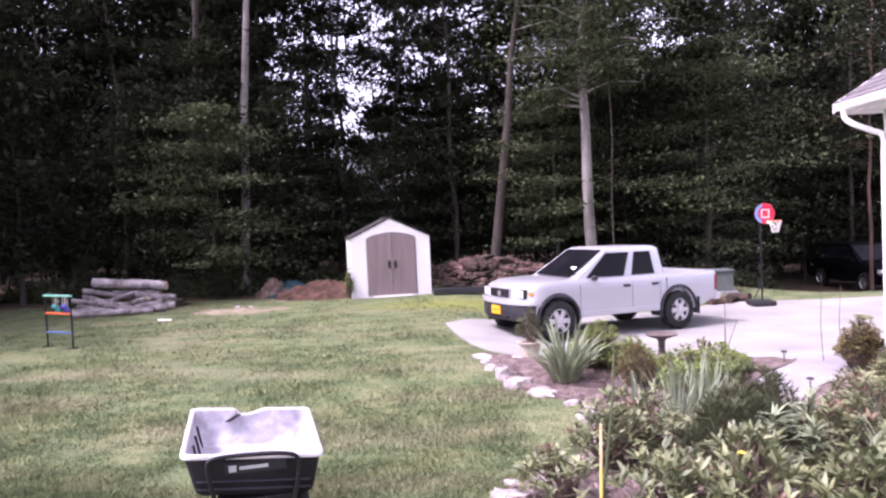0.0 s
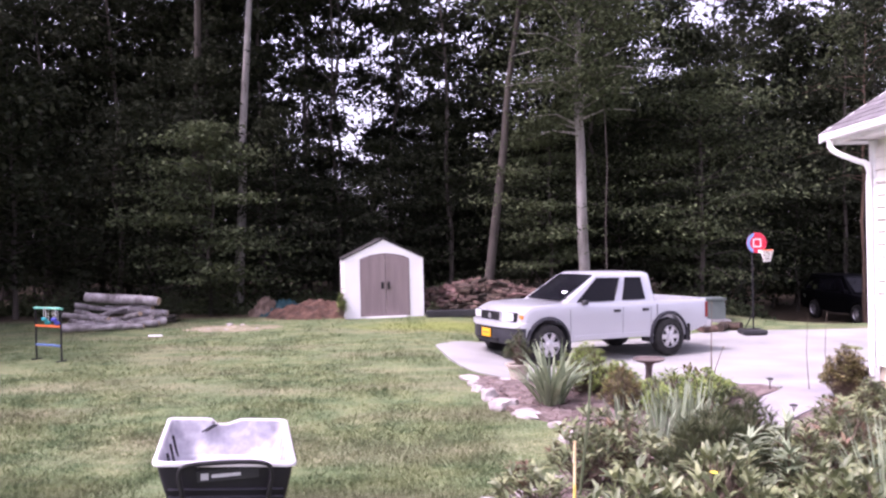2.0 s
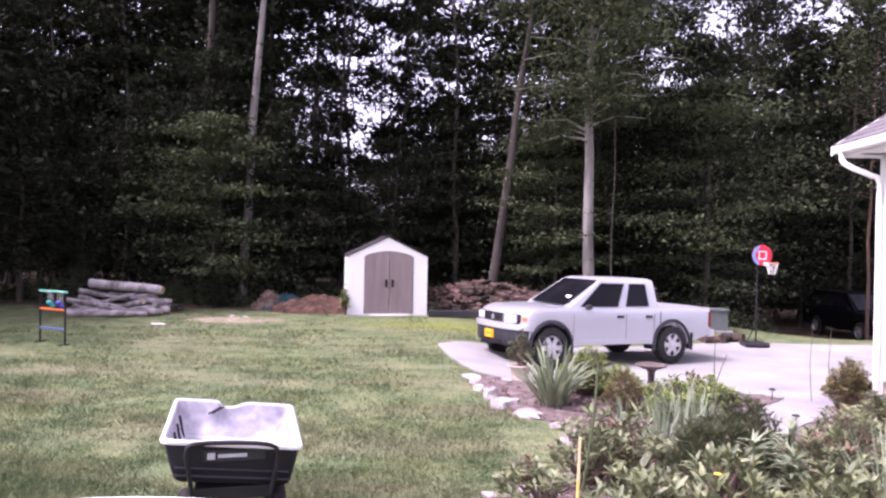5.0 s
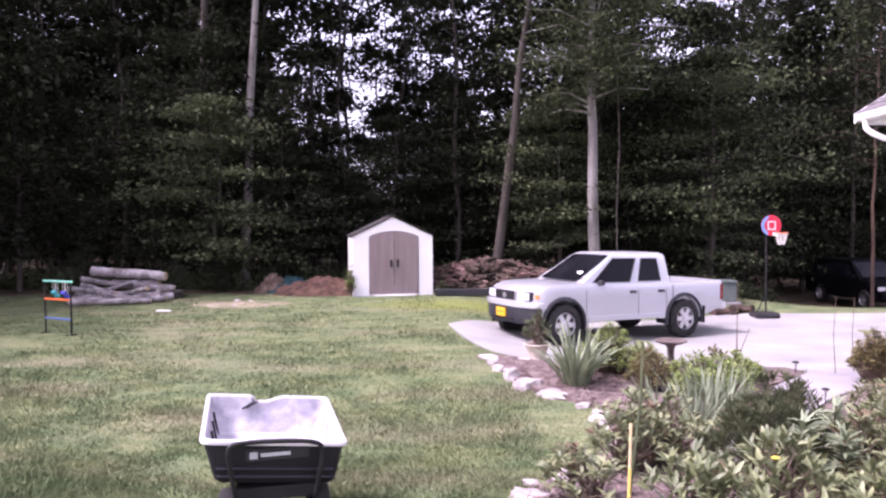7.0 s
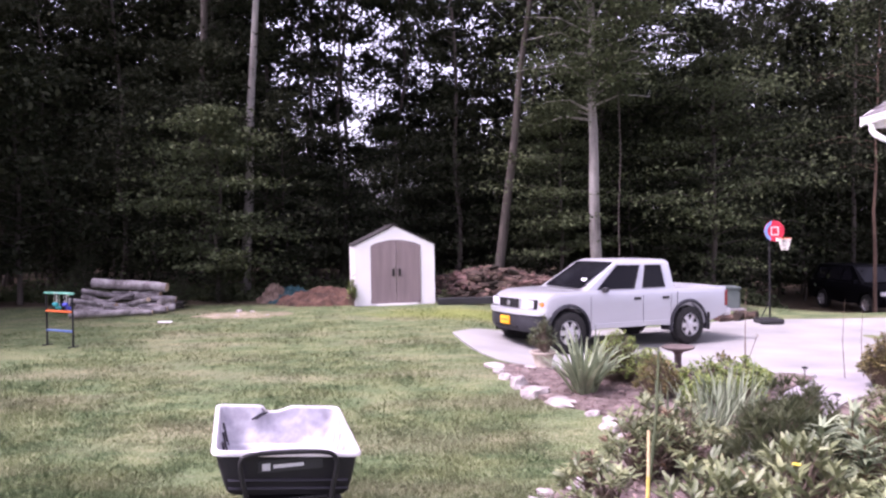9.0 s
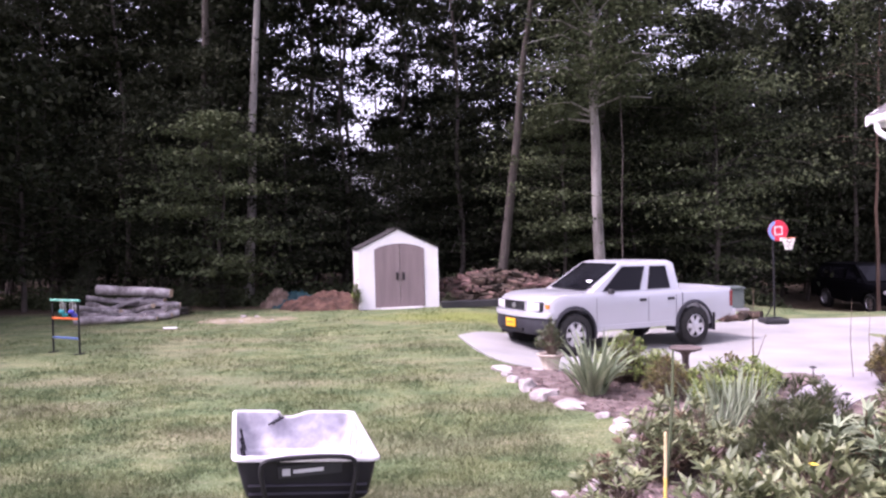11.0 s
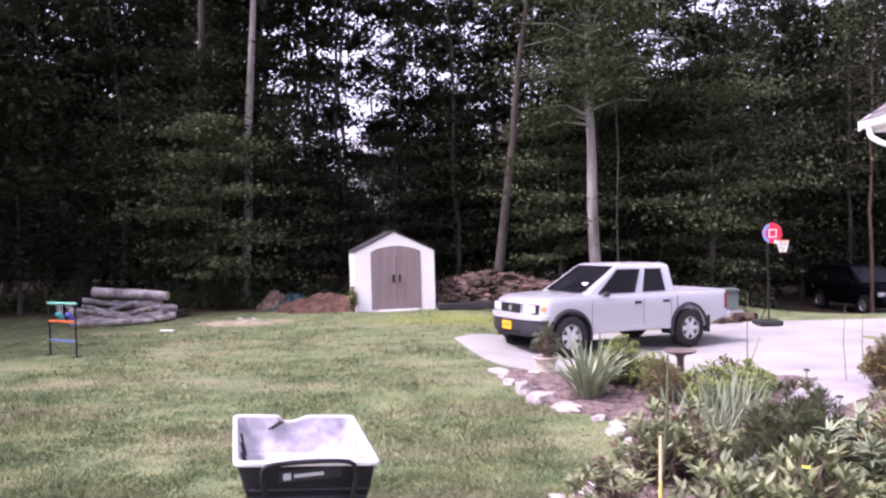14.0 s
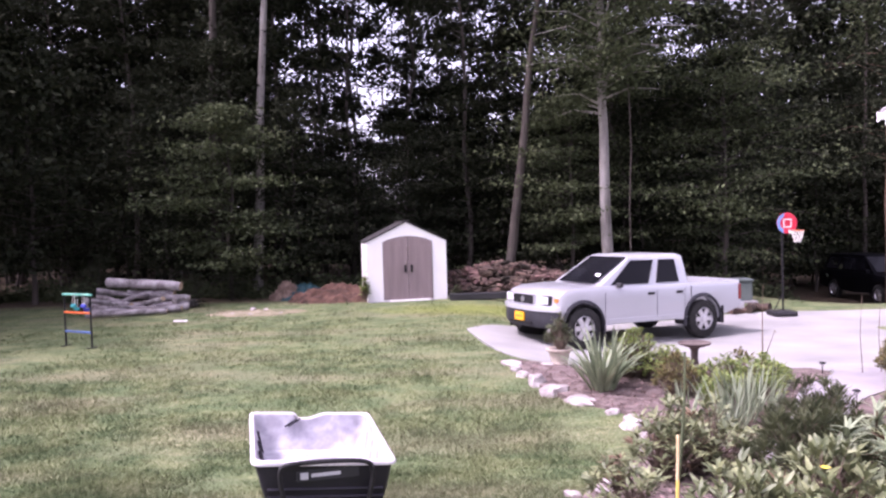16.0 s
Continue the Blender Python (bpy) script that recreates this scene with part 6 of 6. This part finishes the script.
def strap_plant(name, x, y, n, ln, width, mat, label, cat, seed, lean=0.75, droop=0.5, spread_=0.08):
    q = random.Random(seed)
    ob = thing(name, pose(x, y, g(x, y) + 0.03), label, cat)
    bases, ways, lens = [], [], []
    for k in range(n):
        a, t = q.uniform(0, math.tau), lean * q.random() ** 0.6
        bases.append((spread_ * math.cos(a) * q.random(), spread_ * math.sin(a) * q.random(), 0))
        ways.append((math.cos(a) * t, math.sin(a) * t, 1 - 0.5 * t))
        lens.append(ln * q.uniform(0.6, 1.1))
    pointed("leaves", bases, ways, lens, width, mat, ob, droop)
    part("root_crown", revolve([(spread_ * 0.9, -0.04), (spread_ * 0.7, 0.04), (0.001, 0.06)], 10), M["twig"], ob)
    return ob


strap_plant("yucca", 1.74, 8.7, 90, 0.78, 0.062, M["strap_leaf"], "yucca with long grey-green strap leaves", "yucca", 1, 0.62, 1.25, 0.16)
for i, (x, y, n_, ln) in enumerate(((2.82, 7.15, 34, 0.64), (2.58, 6.9, 30, 0.58), (3.08, 7.4, 30, 0.56), (2.45, 6.6, 22, 0.48), (2.3, 7.3, 18, 0.45))):
    strap_plant("iris_clump", x, y, n_, ln, 0.03, M["iris_leaf"], "clump of upright pale green iris leaves", "iris", 10 + i, 0.5, 0.5, 0.16)
for i, (x, y, n_, ln) in enumerate(((3.55, 4.55, 70, 0.75), (3.2, 4.2, 60, 0.7), (3.85, 4.9, 60, 0.7))):
    strap_plant("grass_clump", x, y, n_, ln, 0.016, M["iris_leaf"], "clump of tall green grass-like leaves", "ornamental grass", 30 + i, 0.5, 0.35, 0.14)


def oriented_leaves(name, at, ways, sizes, slim, mat, parent, seed, curl=0.15):
    """Leaves that point along given ways."""
    r_ = np.random.RandomState(seed)
    c, d = np.asarray(at, float), np.asarray(ways, float)
    d /= np.linalg.norm(d, axis=1)[:, None]
    s = np.asarray(sizes, float)[:, None]
    up = np.array([0, 0, 1.0]) + 0.3 * r_.normal(size=c.shape)
    e = np.cross(d, up)
    e /= np.linalg.norm(e, axis=1)[:, None]
    nrm = np.cross(e, d)
    n_ = len(c)
    v = np.empty((n_, 6, 3))
    v[:, 0] = c
    v[:, 1] = c + d * s * 0.45 + e * s * slim * 0.5 + nrm * s * 0.05
    v[:, 2] = c + d * s * 0.45 - nrm * s * 0.02
    v[:, 3] = c + d * s * 0.45 - e * s * slim * 0.5 + nrm * s * 0.05
    v[:, 4] = c + d * s * 0.8 + e * s * slim * 0.3 - nrm * s * curl * 0.4
    v[:, 5] = c + d * s - nrm * s * curl
    faces_ = []
    for k in range(n_):
        b = k * 6
        faces_ += [(b, b + 2, b + 1), (b, b + 3, b + 2), (b + 1, b + 2, b + 5, b + 4), (b + 2, b + 3, b + 5)]
    return part(name, mesh_of(name, v.reshape(-1, 3), faces_, True), mat, parent)


def shrub(name, x, y, w, h, mat, label, cat, seed, stems=16, whorls=70, per=8, leaf=0.1, slim=0.32, up=0.5, depth=None, dead=0.0):
    """Forked woody stems that end in whorls of leaves, in an uneven dome."""
    r_ = np.random.RandomState(seed)
    ob = thing(name, pose(x, y, g(x, y) + 0.03), label, cat)
    depth = depth or w
    bm = bmesh.new()
    at, ways, sizes = [], [], []
    dry = ([], [], [])
    roots = [(r_.normal() * 0.06, r_.normal() * 0.06) for _ in range(stems)]
    for k in range(whorls):
        a = r_.uniform(0, math.tau)
        t = r_.uniform(0, 1) ** 0.6
        hh = h * (1 - 0.55 * t * t) * r_.uniform(0.55, 1.08)
        tip = np.array([math.cos(a) * t * w / 2, math.sin(a) * t * depth / 2, hh])
        rx, ry = roots[k % stems]
        mid = np.array([rx + tip[0] * 0.35, ry + tip[1] * 0.35, hh * 0.5])
        tube([(rx, ry, 0), tuple(mid), tuple(tip)], 0, 4, bm, taper=[0.008, 0.006, 0.003], closed=False)
        out = tip / np.linalg.norm(tip)
        a_, w_s, s_s = dry if r_.uniform() < dead else (at, ways, sizes)
        for j in range(per):
            aa = j * math.tau / per + r_.uniform(-0.3, 0.3)
            lift = up * r_.uniform(0.2, 1.4)
            w_s.append((math.cos(aa) + 0.4 * out[0], math.sin(aa) + 0.4 * out[1], lift))
            a_.append(tip - np.array([0, 0, r_.uniform(0, 0.05)]))
            s_s.append(leaf * r_.uniform(0.6, 1.2))
    part("branchwork", bm, M["twig"], ob)["kind"] = "stuff"
    oriented_leaves("leaves", at, ways, sizes, slim, mat, ob, seed)
    if dry[0]:
        oriented_leaves("dead_leaves", *dry, slim, M["dead_leaf"], ob, seed)["label"] = "brown withered leaves"
    return ob


RH = "rhododendron with whorls of leathery grey-green leaves"
for i, (x, y, w, h, n_) in enumerate(((1.6, 5.35, 0.66, 0.6, 90), (1.95, 5.5, 0.75, 0.54, 105), (1.1, 4.5, 0.5, 0.36, 55), (1.72, 4.15, 0.7, 0.4, 105), (2.2, 4.2, 0.8, 0.48, 125),
                                      (2.75, 3.95, 0.7, 0.46, 95), (3.05, 4.8, 0.7, 0.5, 95), (3.2, 5.4, 0.6, 0.42, 70), (3.3, 4.95, 0.55, 0.66, 70), (3.65, 5.5, 0.6, 0.55, 70), (4.0, 6.1, 0.6, 0.5, 70), (3.75, 4.75, 0.6, 0.6, 70), (4.25, 6.9, 0.5, 0.45, 60))):
    shrub("rhododendron", x, y, w, h, M["rhodo_leaf"], RH, "shrub", 50 + i, whorls=int(n_ * (0.8 if y > 4.3 else 0.62)), leaf=0.09 if y > 4.3 else 0.108, slim=0.3, up=1.0 if y > 4.3 else 1.5, dead=0.12 if y > 4.6 else 0.04)
shrub("juniper", 2.8, 5.7, 0.9, 0.66, M["needle_leaf"], "dark green feathery evergreen shrub", "shrub", 70, whorls=100, per=22, leaf=0.1, slim=0.06, up=2.0)
shrub("juniper", 2.45, 5.02, 0.85, 0.5, M["needle_leaf"], "dark green feathery evergreen shrub", "shrub", 75, whorls=130, per=26, leaf=0.11, slim=0.06, up=2.0)
shrub("juniper", 3.05, 6.15, 0.45, 0.4, M["needle_leaf"], "dark green feathery evergreen shrub", "shrub", 71, whorls=50, per=22, leaf=0.09, slim=0.06, up=2.0)
shrub("barberry", 2.3, 9.35, 0.85, 0.62, M["bright_leaf"], "rounded bright green leafy shrub", "shrub", 72, whorls=260, per=8, leaf=0.05, slim=0.5)
shrub("barberry", 2.62, 9.0, 0.6, 0.45, M["bright_leaf"], "rounded bright green leafy shrub", "shrub", 73, whorls=170, per=8, leaf=0.05, slim=0.5)
shrub("spirea", 2.5, 8.3, 0.5, 0.5, M["olive_leaf"], "small olive-brown twiggy shrub", "shrub", 74, whorls=150, per=7, leaf=0.05, slim=0.35, up=1.0)
for i, (x, y, w, h) in enumerate(((3.1, 8.5, 0.65, 0.4), (3.5, 8.5, 0.65, 0.42), (3.3, 8.1, 0.6, 0.36), (3.8, 8.9, 0.5, 0.26), (2.95, 8.05, 0.5, 0.3))):
    shrub("perennial", x, y, w, h, M["bright_leaf"], "low leafy green perennial in the flower bed", "plant", 80 + i, whorls=110, per=7, leaf=0.075, slim=0.3, up=0.9)
shrub("boxwood", 5.28, 8.7, 0.56, 0.62, M["olive_leaf"], "rounded olive and brown shrub at the house corner", "shrub", 90, whorls=330, per=8, leaf=0.05, slim=0.45)
shrub("azalea", 4.85, 7.35, 0.42, 0.5, M["rhodo_leaf"], "small green shrub beside the house wall", "shrub", 91, whorls=120, per=7, leaf=0.07, slim=0.36)
shrub("tall_perennial", 1.9, 6.1, 0.4, 0.5, M["needle_leaf"], "small dark leafy plant", "plant", 92, whorls=60, per=7, leaf=0.07, slim=0.3)
for i, (x, y, h) in enumerate(((3.95, 9.4, 1.1), (3.65, 9.35, 0.42))):
    shrub("dry_stem_plant", x, y, 0.3, h, M["olive_leaf"], "thin brown seed stems of a spent perennial", "plant", 95 + i, stems=1 + 2 * i, whorls=3 + 11 * i, per=5, leaf=0.035 + 0.05 * i, slim=0.3, up=1.0 + i)


def lily(x, y, h, seed):
    """A tall stalk with tiers of strap leaves, the lowest withered."""
    q = random.Random(seed)
    ob = thing("lily", pose(x, y, g(x, y) + 0.03), "tall lily with tiers of pale green strap leaves", "plant", "lilies in the flower bed")
    lean = (q.uniform(-0.05, 0.05), q.uniform(-0.05, 0.05))
    part("stalk", tube([(0, 0, 0), (lean[0], lean[1], h * 0.5), (lean[0] * 1.5, lean[1] * 1.5, h)], 0, 6, taper=[0.011, 0.01, 0.006]), M["dead_leaf"], ob, "ochre stalk")
    for nm, mat, lo, hi, n_ in (("leaves", "strap_leaf", 0.5, 1.0, 46), ("withered_leaves", "dead_leaf", 0.15, 0.5, 16)):
        bases, ways, lens = [], [], []
        for k in range(n_):
            f = lo + (hi - lo) * (round(k / n_ * 4) / 4 + q.uniform(-0.03, 0.03))
            a = q.uniform(0, math.tau)
            bases.append((lean[0] * 1.5 * f, lean[1] * 1.5 * f, h * min(1, f)))
            ways.append((math.cos(a), math.sin(a), q.uniform(0.2, 1.3) if lo > 0.3 else -0.4))
            lens.append(q.uniform(0.11, 0.19))
        pointed(nm, bases, ways, lens, 0.032, M[mat], ob, 0.9, 4)


for i, (x, y, h) in enumerate(((2.54, 4.8, 0.46), (3.03, 5.3, 0.5), (2.78, 4.62, 0.36))):
    lily(x, y, h, 140 + i)
fl = thing("yellow_flower", pose(2.12, 4.1, g(2.12, 4.1) + 0.03), "single yellow flower on a thin green stem", "flower")
part("stem", tube([(0, 0, 0), (0.01, 0.0, 0.2), (0, 0.01, 0.39)], 0.004, 5), M["needle_leaf"], fl)
pointed("petals", [(0, 0.01, 0.39)] * 9, [(math.cos(k * 0.7), math.sin(k * 0.7), 0.5) for k in range(9)], [0.03] * 9, 0.018, M["flower_yellow"], fl, 0.6, 3, "yellow petals")


def build_planter():
    x, y = 1.54, 10.9
    ob = thing("stone_planter", pose(x, y, g(x, y) + 0.03), "beige stone urn planter with a wide rim", "planter")
    part("urn", revolve([(0.12, 0), (0.13, 0.02), (0.12, 0.05), (0.15, 0.15), (0.165, 0.2), (0.2, 0.215), (0.205, 0.24), (0.185, 0.245), (0.16, 0.22), (0.001, 0.21)], 24), M["terracotta"], ob, smooth=True)
    part("soil", revolve([(0.158, 0.222), (0.001, 0.228)], 18), M["mulch"], ob, "dark potting soil")
    pl = shrub("potted_plant", x, y, 0.42, 0.5, M["needle_leaf"], "upright dark green plant in the stone planter", "plant", 99, stems=9, whorls=80, per=6, leaf=0.07, slim=0.3, up=1.2)
    pl.location.z = g(x, y) + 0.25


build_planter()


def build_bath():
    x, y = 3.34, 10.3
    ob = thing("bird_bath", pose(x, y, g(x, y) + 0.03), "brown stone bird bath on a slim pedestal", "bird bath")
    part("pedestal", revolve([(0.13, 0), (0.125, 0.03), (0.06, 0.06), (0.045, 0.15), (0.05, 0.26), (0.08, 0.3)], 20), M["bath_stone"], ob, smooth=True)
    part("bowl", revolve([(0.07, 0.3), (0.14, 0.315), (0.215, 0.345), (0.225, 0.362), (0.215, 0.37), (0.2, 0.362), (0.12, 0.335), (0.001, 0.33)], 28), M["bath_stone"], ob, "shallow bowl", smooth=True)


build_bath()

for i, (x, y) in enumerate(((4.62, 9.3), (4.22, 7.75), (4.05, 8.95), (2.98, 9.85), (4.3, 6.5))):
    ob = thing("path_light", pose(x, y, g(x, y) + 0.02), "small solar path light on a stake", "path light", "solar lights along the walkway")
    ob.scale = (0.75, 0.75, 0.75)
    part("stake", tube([(0, 0, -0.02), (0, 0, 0.16)], 0.008), M["black_metal"], ob)
    part("lens", revolve([(0.025, 0.16), (0.03, 0.2)], 12), M["lamp_glass"], ob, "clear lens")
    part("cap", revolve([(0.03, 0.2), (0.055, 0.205), (0.05, 0.22), (0.001, 0.235)], 14), M["black_metal"], ob, "black cap")

st = thing("marker_stake", pose(1.31, 4.2, g(1.31, 4.2)), "thin wooden stake with yellow tape standing in the bed", "stake")
part("rod", tube([(0, 0, 0), (0.012, 0.0, 0.3), (0.02, 0, 0.6)], 0.009, 7), M["stake_wood"], st)
part("tape", tube([(0.004, -0.001, 0.05), (0.014, -0.001, 0.34)], 0.0105, 7), M["tape_yellow"], st, "yellow tape")
dc = thing("plastic_disc", pose(1.3, 4.02, g(1.3, 4.02) + 0.05, -4, 3, 0), "round blue plastic lid lying at the stake", "lid")
part("lid_top", revolve([(0.16, 0.0), (0.165, 0.02), (0.15, 0.032), (0.13, 0.028), (0.001, 0.03)], 32), M["blue_plastic"], dc, smooth=True)
part("slot", box(0.0, 0.06, 0.05, 0.075, 0.0305, 0.034), M["black_metal"], dc)

sk = thing("plant_stalk", pose(1.36, 4.42, g(1.36, 4.42)), "thin dark leaning plant stalk in the bed", "plant stalk")
part("stalk", tube([(0, 0, 0), (0.06, 0.06, 0.35), (0.12, 0.15, 0.68), (0.16, 0.25, 1.0)], 0, 6, taper=[0.012, 0.011, 0.01, 0.007]), M["needle_leaf"], sk)
for k in range(7):
    z = 0.25 + k * 0.11
    part("leaf", mesh_of("leaf", [(0.17 * z, 0.24 * z, z), (0.17 * z + 0.05 * (-1) ** k, 0.24 * z - 0.02, z + 0.035), (0.17 * z + 0.09 * (-1) ** k, 0.24 * z, z + 0.02), (0.17 * z + 0.05 * (-1) ** k, 0.24 * z + 0.02, z + 0.03)],
                         [(0, 1, 2, 3)]), M["needle_leaf"], sk)
for x, y, h in ((5.12, 9.3, 1.02), (5.38, 9.35, 1.0)):
    ob = thing("bare_stem", pose(x, y, g(x, y)), "thin bare grey stem standing at the driveway's edge", "plant stalk", "bare stems by the house corner")
    part("stalk", tube([(0, 0, 0), (-0.03, 0, h * 0.5), (0.01, 0.02, h)], 0, 5, taper=[0.005, 0.004, 0.002]), M["twig"], ob)
shrub("shed_vine", -2.42, 19.3, 0.22, 0.75, M["bright_leaf"], "yellow-green weed climbing the shed corner", "plant", 120, stems=5, whorls=60, per=6, leaf=0.08, slim=0.5)
shrub("weed", 0.0, 19.7, 0.3, 0.35, M["leaf_mid"], "green weed beside the shed", "plant", 121, stems=6, whorls=50, per=6, leaf=0.09, slim=0.4)
for i, (x, y, s_) in enumerate(((-5.2, 18.6, 0.22), (-4.85, 18.55, 0.16), (-5.0, 17.7, 0.14), (-4.3, 17.9, 0.12), (-5.5, 17.9, 0.13))):
    ob = rock(x, y, s_ * 0.9, s_ * 0.7, s_ * 0.4, 500 + i, i * 31)
    tagged(ob, "small pale rubble stone lying on the bare soil", "stone", "rubble on the lawn")

# ---- deck and table under the camera ----
deck = thing("deck", pose(0.2, -0.4, 0.3), "low wooden deck of brown planks", "deck")
for k in range(16):
    part("plank", box(-1.6, 1.6, -1.3 + k * 0.145, -1.3 + k * 0.145 + 0.138, 0.60, 0.63, 0.004), M["deck_wood"], deck)
for x in (-1.5, 0, 1.5):
    part("joist", box(x - 0.03, x + 0.03, -1.3, 1.0, 0.46, 0.598), M["deck_wood"], deck)
    for y in (-1.2, 0.9):
        part("post", box(x - 0.05, x + 0.05, y - 0.05, y + 0.05, 0.0, 0.458), M["deck_wood"], deck)
tb = thing("patio_table", pose(0.14, 0.32, 0.931), "round white plastic patio table", "table")
part("tabletop", revolve([(0.56, 0.683), (0.605, 0.686), (0.613, 0.703), (0.605, 0.718), (0.575, 0.72), (0.555, 0.715), (0.001, 0.715)], 72), M["table_white"], tb, "white round top with a raised rim", smooth=True)
part("column", revolve([(0.05, 0.06), (0.045, 0.4), (0.06, 0.683)], 18), M["table_white"], tb)
for k in range(4):
    part("leg", tube([(0, 0, 0.09), (0.2 * math.cos(k * math.pi / 2 + 0.7), 0.2 * math.sin(k * math.pi / 2 + 0.7), 0.06), (0.42 * math.cos(k * math.pi / 2 + 0.7), 0.42 * math.sin(k * math.pi / 2 + 0.7), 0.02)], 0.02), M["table_white"], tb)

# ---- grass blades and wood chips ----
r = np.random.RandomState(9)
edge_y = np.array([2.0, 3.6, 4.75, 5.25, 6.5, 7.6, 8.05, 8.5, 9.6, 10.9, 11.4, 12.4, 14.3, 15.2, 17, 18.2, 22])
edge_x = np.array([0.4, 0.5, 0.68, 1.1, 1.7, 1.75, 1.45, 1.15, 0.9, 0.8, 0.9, 0.45, 0.15, 0.9, 4.4, 8, 12])


def blades(n, y0, y1, h, w, x_left):
    u = r.uniform(0, 1, n)
    y = 1 / ((1 - u) / y0 + u / y1)
    x = r.uniform(-1, 1, n)
    lim = np.interp(y, edge_y, edge_x)
    lo = -0.66 * y + x_left
    x = lo + (x + 1) / 2 * (lim + 0.05 * r.normal(size=n) - lo)
    dense_ = np.array([noise.noise((a * 0.9, b * 0.9, 2.0)) + 0.5 * noise.noise((a * 3, b * 3, 7.0)) for a, b in zip(x, y)])
    keep_ = dense_ > r.uniform(-0.7, 0.35, n)
    x, y, dense_ = x[keep_], y[keep_], dense_[keep_]
    z = np.array([g(a, b) for a, b in zip(x, y)])
    k = len(x)
    hh = h * r.uniform(0.5, 1.25, k) * (1 + 0.5 * np.clip(dense_, -0.4, 0.6))
    a = r.uniform(0, math.tau, k)
    lean = r.normal(size=(k, 2)) * 0.55
    p = np.stack([x, y, z], 1)
    sd = np.stack([np.cos(a), np.sin(a), np.zeros(k)], 1) * (w * (0.5 + 0.1 * y))[:, None]
    v = np.empty((k, 3, 3))
    v[:, 0], v[:, 1] = p - sd, p + sd
    v[:, 2] = p + np.stack([lean[:, 0] * hh, lean[:, 1] * hh, hh], 1)
    me = bpy.data.meshes.new("grass")
    me.vertices.add(k * 3)
    me.vertices.foreach_set("co", v.reshape(-1))
    me.loops.add(k * 3)
    me.loops.foreach_set("vertex_index", np.arange(k * 3, dtype=np.int32))
    me.polygons.add(k)
    me.polygons.foreach_set("loop_start", np.arange(0, k * 3, 3, dtype=np.int32))
    me.update(calc_edges=True)
    return me


gr = part("grass", blades(260000, 3.2, 20.5, 0.042, 0.0042, -0.5), M["blade"])
tagged(gr, "short mown lawn grass blades, patchy and partly dry", "grass", kind="stuff")
n = 5000
cy = r.uniform(3.8, 10.8, n)
cl = np.interp(cy, edge_y, edge_x)
cx = cl + r.uniform(0.05, 1, n) * np.interp(cy, [3.5, 4.6, 5.6, 6.7, 7.5, 8.7, 10], [3.0, 1.8, 1.2, 1.0, 1.6, 2.9, 3.3])
cz = np.array([g(a, b) for a, b in zip(cx, cy)]) + 0.055
ch = part("wood_chips", leaf_mesh("wood_chips", np.stack([cx, cy, cz], 1), r.uniform(0.02, 0.07, n), 8, flat=0.75, slim=0.35), M["chip"])
tagged(ch, "loose brown wood chips scattered over the flower bed", "wood chips", kind="stuff")
